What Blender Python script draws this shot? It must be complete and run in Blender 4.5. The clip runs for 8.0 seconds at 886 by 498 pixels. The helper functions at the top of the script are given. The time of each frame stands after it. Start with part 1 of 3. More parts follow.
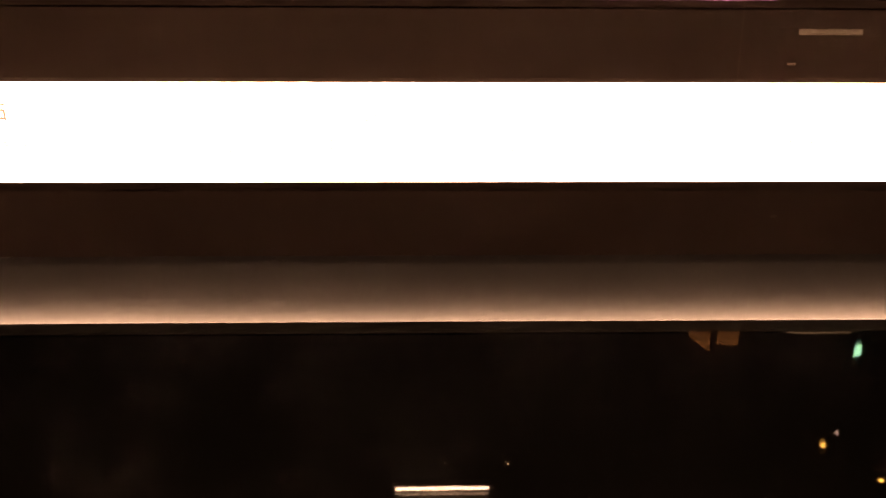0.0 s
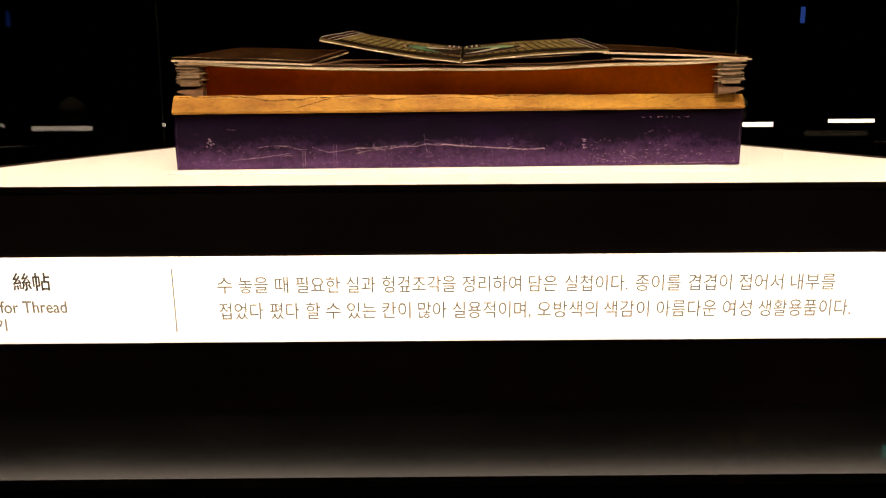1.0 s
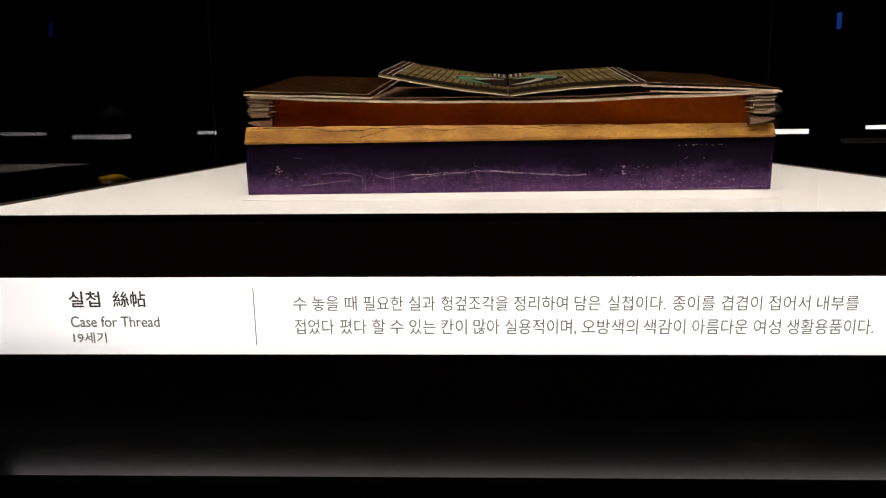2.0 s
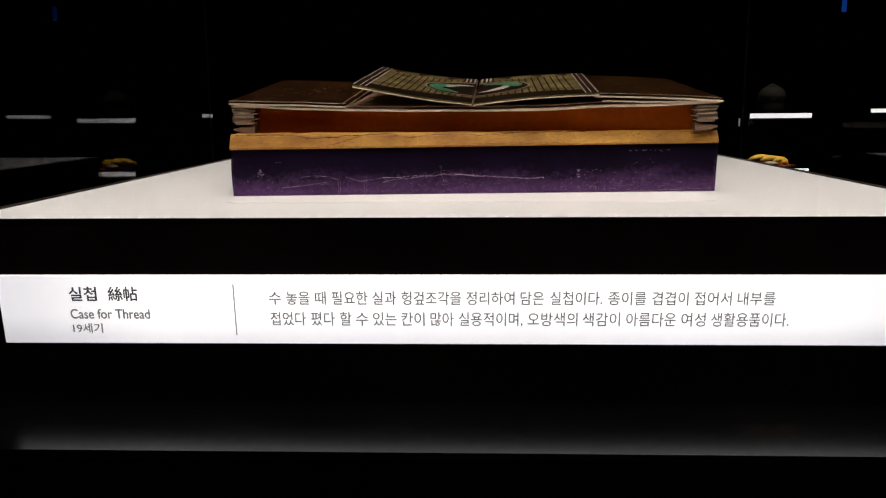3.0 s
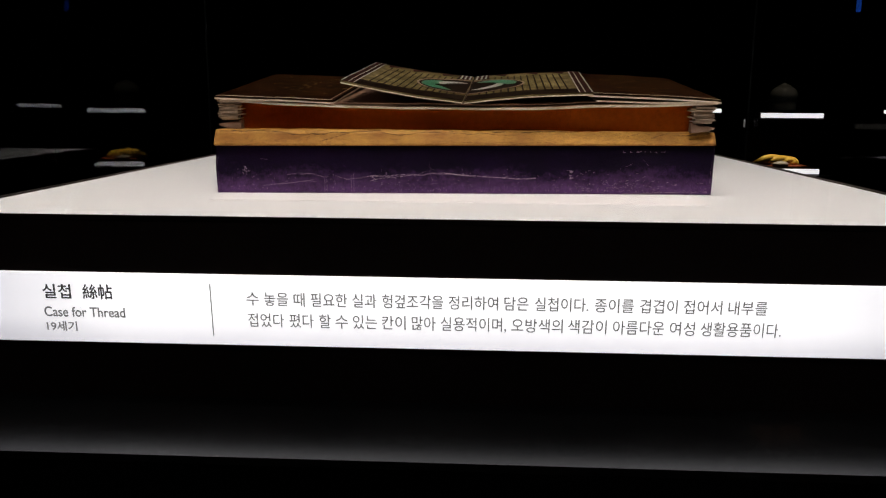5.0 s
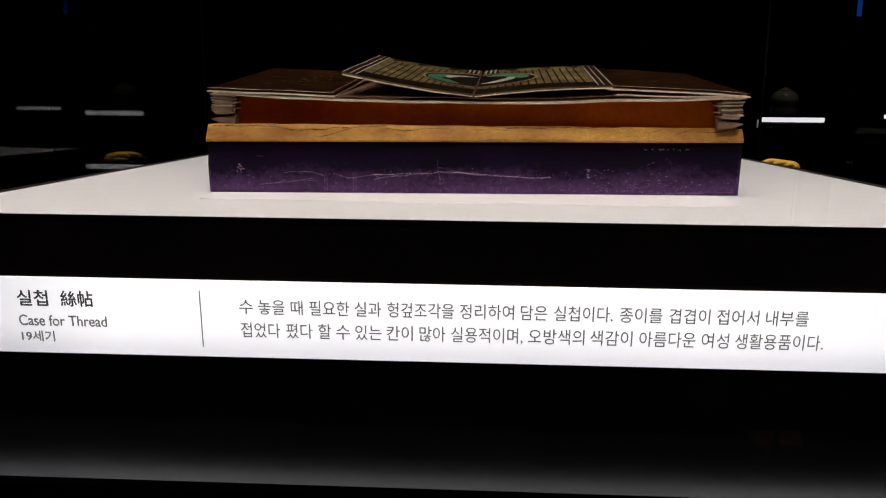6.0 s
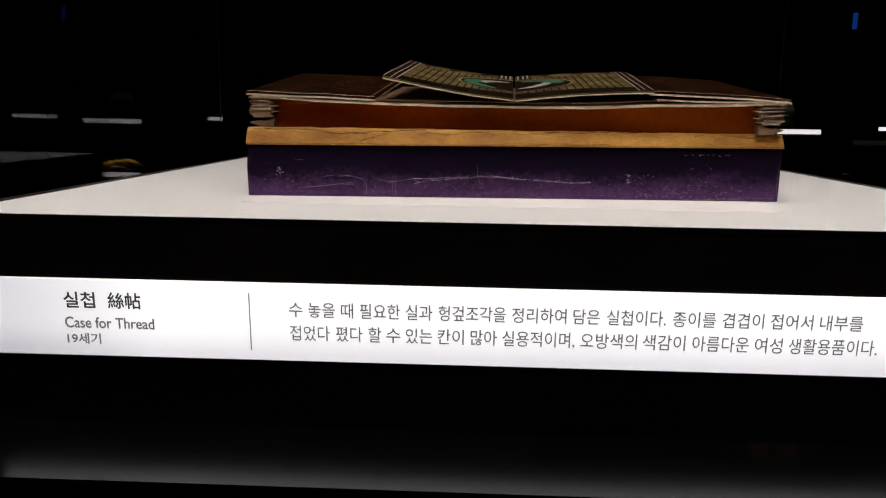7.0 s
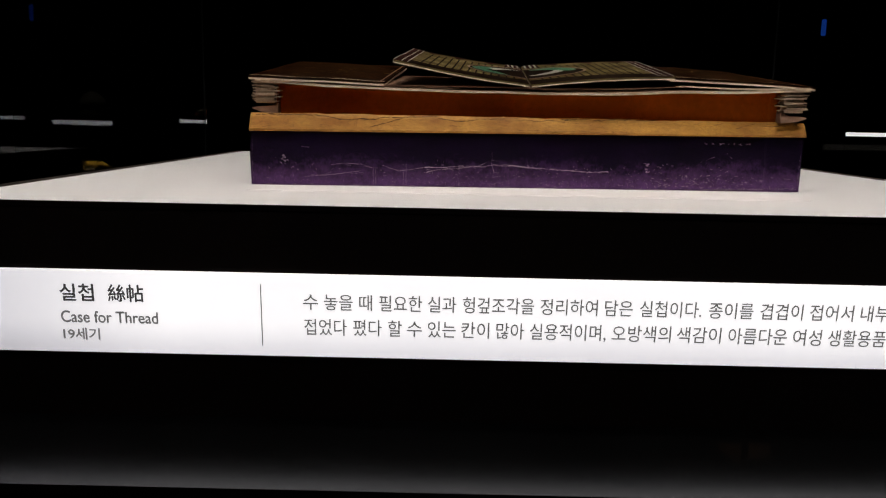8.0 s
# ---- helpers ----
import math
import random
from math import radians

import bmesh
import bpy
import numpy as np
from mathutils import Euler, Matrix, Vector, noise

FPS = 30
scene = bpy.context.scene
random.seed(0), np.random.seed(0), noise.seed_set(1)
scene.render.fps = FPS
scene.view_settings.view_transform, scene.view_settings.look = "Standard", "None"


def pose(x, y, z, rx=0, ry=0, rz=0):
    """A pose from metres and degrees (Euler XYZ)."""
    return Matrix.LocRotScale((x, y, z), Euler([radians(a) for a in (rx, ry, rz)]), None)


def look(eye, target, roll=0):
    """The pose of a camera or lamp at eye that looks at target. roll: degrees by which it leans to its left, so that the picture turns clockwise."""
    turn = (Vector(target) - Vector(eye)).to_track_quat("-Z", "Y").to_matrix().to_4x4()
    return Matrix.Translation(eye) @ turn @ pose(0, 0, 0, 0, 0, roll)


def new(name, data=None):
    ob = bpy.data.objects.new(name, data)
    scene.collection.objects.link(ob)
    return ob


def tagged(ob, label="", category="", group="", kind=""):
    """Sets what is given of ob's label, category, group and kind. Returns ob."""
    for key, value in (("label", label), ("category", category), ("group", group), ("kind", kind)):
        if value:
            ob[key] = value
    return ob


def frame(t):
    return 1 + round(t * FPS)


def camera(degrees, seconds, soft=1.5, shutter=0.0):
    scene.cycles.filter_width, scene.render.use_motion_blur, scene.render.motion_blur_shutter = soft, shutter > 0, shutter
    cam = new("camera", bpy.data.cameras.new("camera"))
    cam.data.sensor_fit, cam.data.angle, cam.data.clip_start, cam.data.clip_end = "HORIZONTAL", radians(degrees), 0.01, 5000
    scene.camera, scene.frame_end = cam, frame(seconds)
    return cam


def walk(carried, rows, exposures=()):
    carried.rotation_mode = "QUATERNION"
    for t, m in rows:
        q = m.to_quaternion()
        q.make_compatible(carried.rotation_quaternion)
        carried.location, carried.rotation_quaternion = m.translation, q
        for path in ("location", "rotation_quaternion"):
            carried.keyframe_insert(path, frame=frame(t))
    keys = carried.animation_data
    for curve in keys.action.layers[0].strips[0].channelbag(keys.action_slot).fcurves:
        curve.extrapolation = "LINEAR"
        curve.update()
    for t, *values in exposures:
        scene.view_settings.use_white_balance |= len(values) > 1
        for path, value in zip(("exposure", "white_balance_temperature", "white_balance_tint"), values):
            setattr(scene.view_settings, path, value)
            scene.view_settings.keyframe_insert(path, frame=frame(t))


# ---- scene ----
cam = camera(57.84, 8.0, soft=1.25)
# t, x, y, z, yaw, pitch, roll
PATH = [
    (0, -0.0233, -0.4265, 0.9940, -1.395, -16.184, 0.204),
    (0.2, -0.0260, -0.4330, 0.9980, -1.467, -14.123, 0.089),
    (0.5, -0.0258, -0.4356, 1.0036, -0.600, -11.330, -0.214),
    (1, -0.0131, -0.4578, 1.0282, -0.299, -9.316, -0.330),
    (1.5, -0.0218, -0.4689, 1.0332, 0.956, -8.608, -0.523),
    (1.7, -0.0279, -0.4773, 1.0364, 1.471, -8.639, -0.478),
    (2.8, -0.0021, -0.5271, 1.0540, 2.191, -9.874, -0.488),
    (3, 0.0010, -0.5326, 1.0573, 2.267, -10.073, -0.460),
    (3.5, 0.0121, -0.5404, 1.0664, 2.294, -10.171, -0.313),
    (4, 0.0182, -0.5406, 1.0698, 2.443, -10.108, 0.026),
    (4.5, 0.0146, -0.5311, 1.0630, 2.908, -10.371, 0.207),
    (4.7, 0.0148, -0.5296, 1.0610, 2.918, -10.455, 0.311),
    (5.8, 0.0075, -0.4864, 1.0551, 2.794, -10.330, 0.499),
    (6, 0.0063, -0.4862, 1.0530, 2.782, -10.173, 0.547),
    (6.5, -0.0106, -0.4832, 1.0487, 2.624, -9.930, 0.765),
    (7, -0.0205, -0.4859, 1.0492, 2.410, -9.466, 0.873),
    (7.5, -0.0386, -0.4807, 1.0450, 1.724, -9.384, 0.960),
    (8, -0.0440, -0.4675, 1.0385, 0.463, -9.139, 1.122),
]
# seconds, stops, kelvin, tint
EXPOSURES = [(0.0, 4.25, 34000, 52), (0.2, 3.4, 30000, 40), (0.5, 2.0, 17500, 29), (1.0, 0.9, 10500, 19), (1.5, 0.5, 7900, 14.5), (1.7, 0.42, 7500, 13.5), (2.8, 0.12, 6900, 12.5), (3.5, 0.06, 6700, 12.5), (4.5, 0.06, 6700, 12.5), (6.0, -0.05, 6700, 13), (7.0, -0.08, 6750, 13), (8.0, -0.14, 6750, 13)]
walk(cam, [(t, pose(x, y, z, 90 + pitch, 0, yaw) @ pose(0, 0, 0, 0, 0, roll)) for t, x, y, z, yaw, pitch, roll in PATH], EXPOSURES)

# ---- world and lights ----
world = bpy.data.worlds.new("dark_gallery")
scene.world = world
world.use_nodes = True
world.node_tree.nodes["Background"].inputs[0].default_value = (0.9, 0.95, 1.0, 1)
world.node_tree.nodes["Background"].inputs[1].default_value = 0.0


def area_lamp(name, m, size_x, size_y, power, colour):
    data = bpy.data.lights.new(name, "AREA")
    data.shape, data.size, data.size_y, data.energy, data.color = "RECTANGLE", size_x, size_y, power, colour
    ob = new(name, data)
    ob.matrix_world = m
    return ob


def spot_lamp(name, eye, target, power, degrees, colour):
    data = bpy.data.lights.new(name, "SPOT")
    data.energy, data.spot_size, data.spot_blend, data.shadow_soft_size, data.color = power, radians(degrees), 0.5, 0.06, colour
    ob = new(name, data)
    ob.matrix_world = look(eye, target)
    return ob


CASE_X, CASE_FRONT, CASE_BACK = 0.364, -0.1797, 0.588     # glass planes
BASE_Z, TOP_Z, CASE_TOP = 0.8968, 1.0, 1.86
area_lamp("case_light", pose(0.0, -0.10, CASE_TOP - 0.012), 0.62, 0.08, 3.1, (1.0, 0.95, 0.905))

KEY_AT, KEY_TO = Vector((0.16, -1.55, 3.3)), Vector((0.0, 0.10, 1.0))
spot_lamp("key_spot_light", KEY_AT + (KEY_TO - KEY_AT).normalized() * 0.06, KEY_TO, 73.0, 19, (1.0, 0.95, 0.905))

# ---- materials ----


def material(name):
    m = bpy.data.materials.new(name)
    m.use_nodes = True
    return m, m.node_tree, m.node_tree.nodes["Principled BSDF"]


def link(tree, a, b):
    tree.links.new(a, b)


def noise_node(tree, scale, detail=4.0, stretch=(1, 1, 1), rough=0.55, seed=0.0):
    co = tree.nodes.new("ShaderNodeTexCoord")
    mp = tree.nodes.new("ShaderNodeMapping")
    mp.inputs["Scale"].default_value = stretch
    mp.inputs["Location"].default_value = (seed, seed * 0.7, seed * 1.3)
    n = tree.nodes.new("ShaderNodeTexNoise")
    n.inputs["Scale"].default_value, n.inputs["Detail"].default_value, n.inputs["Roughness"].default_value = scale, detail, rough
    link(tree, co.outputs["Object"], mp.inputs[0])
    link(tree, mp.outputs[0], n.inputs["Vector"])
    return n.outputs["Fac"]


def ramp(tree, fac, stops):
    r = tree.nodes.new("ShaderNodeValToRGB")
    while len(r.color_ramp.elements) < len(stops):
        r.color_ramp.elements.new(0.5)
    for e, (p, c) in zip(r.color_ramp.elements, stops):
        e.position, e.color = p, (*c, 1)
    link(tree, fac, r.inputs[0])
    return r.outputs[0]


def mixed(tree, fac, a, b):
    m = tree.nodes.new("ShaderNodeMix")
    m.data_type = "RGBA"
    if isinstance(fac, float):
        m.inputs[0].default_value = fac
    else:
        link(tree, fac, m.inputs[0])
    for sock, v in ((m.inputs[6], a), (m.inputs[7], b)):
        if isinstance(v, tuple):
            sock.default_value = (*v, 1)
        else:
            link(tree, v, sock)
    return m.outputs[2]


def bump(tree, bsdf, height, strength, distance):
    b = tree.nodes.new("ShaderNodeBump")
    b.inputs["Strength"].default_value, b.inputs["Distance"].default_value = strength, distance
    link(tree, height, b.inputs["Height"])
    link(tree, b.outputs[0], bsdf.inputs["Normal"])


def worn(name, dark, light, big, fine, rough, relief=0.0003, stretch=(1, 1, 1), spots=None, spot_at=(0.62, 0.72), sheen=0.3, deep=0.72, glow=None):
    """A two-scale surface: broad patches, fine grain, and worn specks of the colour spots."""
    m, tree, bsdf = material(name)
    col = ramp(tree, noise_node(tree, big, 3, stretch), [(0.3, dark), (0.7, light)])
    grain = noise_node(tree, fine, 5, stretch, 0.65, 3.0)
    g = ramp(tree, grain, [(0.3, (deep, deep, deep)), (0.7, (1, 1, 1))])
    mul = tree.nodes.new("ShaderNodeMix")
    mul.data_type, mul.blend_type = "RGBA", "MULTIPLY"
    mul.inputs[0].default_value = 1.0
    link(tree, col, mul.inputs[6])
    link(tree, g, mul.inputs[7])
    out = mul.outputs[2]
    if spots:
        a = noise_node(tree, fine * 1.3, 4, stretch, 0.7, 7.0)
        fac = ramp(tree, a, [(spot_at[0], (0, 0, 0)), (spot_at[1], (1, 1, 1))])
        out = mixed(tree, fac, out, spots)
    link(tree, out, bsdf.inputs["Base Color"])
    bsdf.inputs["Roughness"].default_value = rough
    bsdf.inputs["Specular IOR Level"].default_value = sheen
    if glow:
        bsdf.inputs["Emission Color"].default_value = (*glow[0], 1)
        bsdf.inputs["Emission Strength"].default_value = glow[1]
    if relief:
        bump(tree, bsdf, grain, 0.5, relief)
    return m


def pale_foot(m, pale):
    """The paper turns paler towards its lower edge, in streaks and blotches."""
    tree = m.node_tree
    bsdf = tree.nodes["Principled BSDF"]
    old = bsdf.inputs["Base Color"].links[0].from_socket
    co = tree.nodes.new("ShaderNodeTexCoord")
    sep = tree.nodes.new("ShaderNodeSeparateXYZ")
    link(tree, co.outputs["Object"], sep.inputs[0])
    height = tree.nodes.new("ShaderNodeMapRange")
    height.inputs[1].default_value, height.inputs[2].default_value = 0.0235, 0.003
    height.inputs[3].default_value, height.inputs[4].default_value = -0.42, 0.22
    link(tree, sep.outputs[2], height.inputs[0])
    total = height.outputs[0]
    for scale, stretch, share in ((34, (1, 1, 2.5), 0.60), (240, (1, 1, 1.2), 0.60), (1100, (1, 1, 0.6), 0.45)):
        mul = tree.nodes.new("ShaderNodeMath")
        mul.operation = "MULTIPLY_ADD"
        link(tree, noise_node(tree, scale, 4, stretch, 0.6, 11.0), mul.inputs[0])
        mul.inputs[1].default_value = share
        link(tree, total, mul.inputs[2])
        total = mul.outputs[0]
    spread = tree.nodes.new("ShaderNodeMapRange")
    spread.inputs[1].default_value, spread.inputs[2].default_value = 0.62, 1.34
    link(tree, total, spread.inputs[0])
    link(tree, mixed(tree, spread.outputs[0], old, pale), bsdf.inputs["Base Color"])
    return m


def plain_gloss(name, colour, rough, spec=0.5, smear=0.06, big=9.0):
    m, tree, bsdf = material(name)
    bsdf.inputs["Base Color"].default_value = (*colour, 1)
    f = noise_node(tree, big, 5, (1, 1, 1), 0.6, 1.0)
    r = tree.nodes.new("ShaderNodeMapRange")
    r.inputs[3].default_value, r.inputs[4].default_value = max(rough - smear, 0.0), rough + smear
    link(tree, f, r.inputs[0])
    link(tree, r.outputs[0], bsdf.inputs["Roughness"])
    bsdf.inputs["Specular IOR Level"].default_value = spec
    return m


def glowing(name, colour, strength):
    m, tree, bsdf = material(name)
    bsdf.inputs["Base Color"].default_value = (0.8, 0.8, 0.8, 1)
    bsdf.inputs["Emission Color"].default_value = (*colour, 1)
    bsdf.inputs["Emission Strength"].default_value = strength
    return m


def clear_glass(name, tint, ior=1.45):
    m = bpy.data.materials.new(name)
    m.use_nodes = True
    tree = m.node_tree
    tree.nodes.clear()
    out = tree.nodes.new("ShaderNodeOutputMaterial")
    glass = tree.nodes.new("ShaderNodeBsdfGlass")
    glass.inputs["Color"].default_value = (*tint, 1)
    glass.inputs["Roughness"].default_value = 0.0
    glass.inputs["IOR"].default_value = ior
    link(tree, glass.outputs[0], out.inputs[0])
    return m


def light_box(name, half, high, strength):
    """A back-lit acrylic strip, lit by a row of lamps behind its upper half: the glow drops near both ends and the lower edge."""
    m, tree, bsdf = material(name)
    co = tree.nodes.new("ShaderNodeTexCoord")
    sep = tree.nodes.new("ShaderNodeSeparateXYZ")
    link(tree, co.outputs["Object"], sep.inputs[0])
    ab = tree.nodes.new("ShaderNodeMath")
    ab.operation = "ABSOLUTE"
    link(tree, sep.outputs[0], ab.inputs[0])

    def fall(value, a, b, c, d):
        mr = tree.nodes.new("ShaderNodeMapRange")
        mr.interpolation_type = "SMOOTHSTEP"
        mr.inputs[1].default_value, mr.inputs[2].default_value = a, b
        mr.inputs[3].default_value, mr.inputs[4].default_value = c, d
        link(tree, value, mr.inputs[0])
        return mr.outputs[0]

    def times(a, b):
        mu = tree.nodes.new("ShaderNodeMath")
        mu.operation = "MULTIPLY"
        link(tree, a, mu.inputs[0])
        if isinstance(b, float):
            mu.inputs[1].default_value = b
        else:
            link(tree, b, mu.inputs[1])
        return mu.outputs[0]

    ends = fall(ab.outputs[0], half - 0.10, half + 0.01, 1.0, 0.66)
    low = fall(sep.outputs[2], -high / 2 - 0.002, -0.001, 0.70, 1.0)
    patches = tree.nodes.new("ShaderNodeMapRange")
    patches.inputs[3].default_value, patches.inputs[4].default_value = 0.92, 1.06
    link(tree, noise_node(tree, 14.0, 1, (1, 0, 0)), patches.inputs[0])
    total = times(times(ends, low), patches.outputs[0])
    bsdf.inputs["Base Color"].default_value = (0.3, 0.3, 0.3, 1)
    bsdf.inputs["Roughness"].default_value = 0.3
    link(tree, mixed(tree, total, (0.84, 0.85, 1.0), (0.965, 0.965, 1.0)), bsdf.inputs["Emission Color"])
    link(tree, times(total, strength), bsdf.inputs["Emission Strength"])
    return m


# a little emission is added to brighten the platform's white top
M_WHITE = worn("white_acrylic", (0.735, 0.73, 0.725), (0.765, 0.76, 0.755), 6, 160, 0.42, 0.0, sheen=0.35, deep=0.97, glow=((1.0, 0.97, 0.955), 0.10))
# whiter than the acrylic and glowing: reflected light put into the colour
M_LIGHT_PATCH = worn("white_light_patch", (0.80, 0.765, 0.77), (0.87, 0.835, 0.835), 9, 200, 0.5, 0.0, sheen=0.3, deep=0.97, glow=((1.0, 0.95, 0.95), 0.10))
M_BLACK = plain_gloss("black_satin_metal", (0.005, 0.005, 0.0055), 0.30, 0.5, 0.05)
M_LEDGE = plain_gloss("black_satin_ledge", (0.0008, 0.0008, 0.0009), 0.20, 0.42, 0.004)
M_GLOSS = plain_gloss("black_gloss_lacquer", (0.0003, 0.0003, 0.00035), 0.015, 0.5, 0.005)
M_DULL = plain_gloss("dull_black_paint", (0.0022, 0.0013, 0.0012), 0.5, 0.02, 0.05)
M_EDGE = worn("slab_edge_brown", (0.018, 0.013, 0.011), (0.036, 0.025, 0.021), 20, 300, 0.5, 0.0)
M_GLASS = clear_glass("case_glass", (0.985, 0.99, 0.988))
M_COATED = clear_glass("coated_glass", (0.985, 0.99, 0.988), 1.07)
M_SIDE = clear_glass("side_glass", (0.985, 0.99, 0.988), 1.2)
M_SEAL = plain_gloss("glass_edge", (0.006, 0.007, 0.007), 0.25, 0.3)
M_LIGHTBOX = light_box("caption_lightbox", 0.256, 0.0382, 1.19)
M_FARBOX = glowing("far_caption_light", (0.97, 0.97, 1.0), 1.1)
M_DIMBOX = glowing("dim_caption_light", (1.0, 0.92, 0.82), 0.07)
# both inks carry a faint added glow that lightens the lettering
M_INK = worn("caption_ink_grey", (0.16, 0.16, 0.16), (0.20, 0.20, 0.20), 200, 900, 0.7, 0.0, glow=((1.0, 1.0, 1.0), 0.08))
M_INKB = worn("caption_ink_black", (0.03, 0.03, 0.03), (0.06, 0.06, 0.06), 200, 900, 0.7, 0.0, glow=((1.0, 1.0, 1.0), 0.025))
M_PURPLE = pale_foot(worn("purple_paper", (0.0042, 0.0010, 0.0100), (0.0120, 0.0030, 0.0250), 34, 520, 0.50, 0.0002, (1, 1, 1.6), (0.060, 0.032, 0.075), (0.64, 0.80), sheen=0.08, deep=0.35), (0.128, 0.052, 0.162))
M_SCUFF = worn("scuffed_purple_paper", (0.20, 0.135, 0.18), (0.56, 0.43, 0.47), 120, 900, 0.7, 0.0002)
M_OCHRE = worn("ochre_paper", (0.32, 0.120, 0.012), (0.62, 0.300, 0.045), 34, 380, 0.62, 0.0005, (1, 1, 2), (0.20, 0.08, 0.012), (0.59, 0.74), deep=0.65)
M_CREASE_SHADE = worn("ochre_crease_shade", (0.075, 0.028, 0.006), (0.14, 0.058, 0.014), 90, 600, 0.8, 0.0)
M_AMBER = worn("amber_lining", (0.185, 0.030, 0.0018), (0.310, 0.062, 0.0052), 24, 300, 0.8, 0.0003, sheen=0.0)
M_CREAM = worn("cream_paper", (0.60, 0.43, 0.29), (0.82, 0.66, 0.48), 60, 700, 0.7, 0.0003, spots=(0.30, 0.21, 0.14), spot_at=(0.60, 0.72))
M_PLEAT = worn("aged_pleat_paper", (0.30, 0.20, 0.13), (0.64, 0.49, 0.35), 110, 700, 0.75, 0.0002)
M_BROWNPAPER = worn("brown_inner_paper", (0.13, 0.063, 0.036), (0.20, 0.108, 0.066), 40, 500, 0.7, 0.0003)
M_PANEL = worn("brown_painted_panel", (0.0060, 0.0020, 0.0010), (0.0240, 0.0090, 0.0032), 45, 420, 0.8, 0.0003, sheen=0.0)
M_MOTIF = worn("faded_floral_motif", (0.050, 0.026, 0.008), (0.170, 0.115, 0.045), 80, 700, 0.8, 0.0, sheen=0.0)
M_LEAF = worn("straw_yellow_paper", (0.070, 0.050, 0.019), (0.185, 0.140, 0.060), 55, 500, 0.8, 0.0003, spots=(0.05, 0.034, 0.014), spot_at=(0.60, 0.74), sheen=0.0, deep=0.55)
M_STRIPE = worn("dark_brown_stripe", (0.008, 0.0045, 0.003), (0.017, 0.0095, 0.006), 90, 600, 0.8, 0.0, sheen=0.0)
M_MAROON = worn("maroon_border", (0.020, 0.008, 0.006), (0.036, 0.013, 0.010), 70, 500, 0.8, 0.0, sheen=0.0)
M_GREEN = worn("green_silk", (0.010, 0.080, 0.038), (0.02, 0.135, 0.062), 70, 500, 0.5, 0.0)
M_PALE = worn("pale_silk", (0.26, 0.235, 0.20), (0.38, 0.35, 0.30), 90, 500, 0.6, 0.0)
M_FLOOR = plain_gloss("polished_dark_floor", (0.012, 0.0115, 0.011), 0.025, 0.5, 0.015, 1.5)
M_WALL = worn("charcoal_wall", (0.020, 0.019, 0.018), (0.030, 0.028, 0.027), 0.8, 30, 0.8, 0.001)
M_GOLD = worn("gold_silk", (0.55, 0.33, 0.04), (0.75, 0.52, 0.10), 12, 90, 0.4, 0.001)
M_JAR = worn("grey_glazed_jar", (0.42, 0.42, 0.40), (0.55, 0.55, 0.52), 8, 70, 0.25, 0.0)
M_GLINT = plain_gloss("bright_glint", (0.75, 0.76, 0.78), 0.35, 0.6)
M_RED = worn("dull_red_cloth", (0.28, 0.06, 0.03), (0.40, 0.11, 0.05), 8, 70, 0.8, 0.001)
M_BLUE = glowing("blue_lamp_lens", (0.02, 0.16, 1.0), 0.15)
M_EXIT = glowing("exit_sign_green", (0.03, 0.80, 0.80), 3.6)
M_LENSWARM = glowing("warm_lamp_lens", (1.0, 0.80, 0.34), 4.5)
M_LENSPALE = glowing("pale_lamp_lens", (1.0, 0.94, 0.86), 5.0)
M_LENSDIM = glowing("dim_lamp_lens", (0.75, 0.80, 1.0), 1.2)
M_WASH = glowing("warm_wash_panel", (1.0, 0.52, 0.27), 0.16)
M_LAMPGLOW = glowing("case_lamp_diffuser", (1.0, 0.93, 0.86), 1.5)

# ---- mesh helpers ----


def part(name, bm, mat, parent, label="", smooth=False):
    me = bpy.data.meshes.new(name)
    bmesh.ops.recalc_face_normals(bm, faces=bm.faces)
    bm.to_mesh(me)
    bm.free()
    me.materials.append(mat)
    if smooth:
        for p in me.polygons:
            p.use_smooth = len(p.vertices) == 4 and p.area < 0.0004 * (1000 if name in ("body", "lid", "fold", "cloth", "pale_lining") else 1)
    ob = new(name, me)
    ob.parent = parent
    if label:
        ob["label"] = label
    return ob


def thing(name, at, label, category, group="", kind=""):
    ob = new(name)
    ob.empty_display_size = 0.05
    ob.location = at
    return tagged(ob, label, category, group, kind)


def box(bm, x0, x1, y0, y1, z0, z1, bevel=0.0):
    r = bmesh.ops.create_cube(bm, size=1.0)
    for v in r["verts"]:
        v.co = Vector((x0 + (v.co.x + 0.5) * (x1 - x0), y0 + (v.co.y + 0.5) * (y1 - y0), z0 + (v.co.z + 0.5) * (z1 - z0)))
    if bevel:
        edges = list({e for v in r["verts"] for e in v.link_edges})
        bmesh.ops.bevel(bm, geom=edges, offset=bevel, segments=2, affect="EDGES", profile=0.7)
    return bm


def boxed(x0, x1, y0, y1, z0, z1, bevel=0.0):
    return box(bmesh.new(), x0, x1, y0, y1, z0, z1, bevel)


def prism(profile, x0, x1):
    """A (y, z) outline drawn out along x."""
    bm = bmesh.new()
    a = [bm.verts.new((x0, y, z)) for y, z in profile]
    b = [bm.verts.new((x1, y, z)) for y, z in profile]
    bm.faces.new(a), bm.faces.new(b[::-1])
    for i in range(len(a)):
        j = (i + 1) % len(a)
        bm.faces.new((a[j], a[i], b[i], b[j]))
    return bm


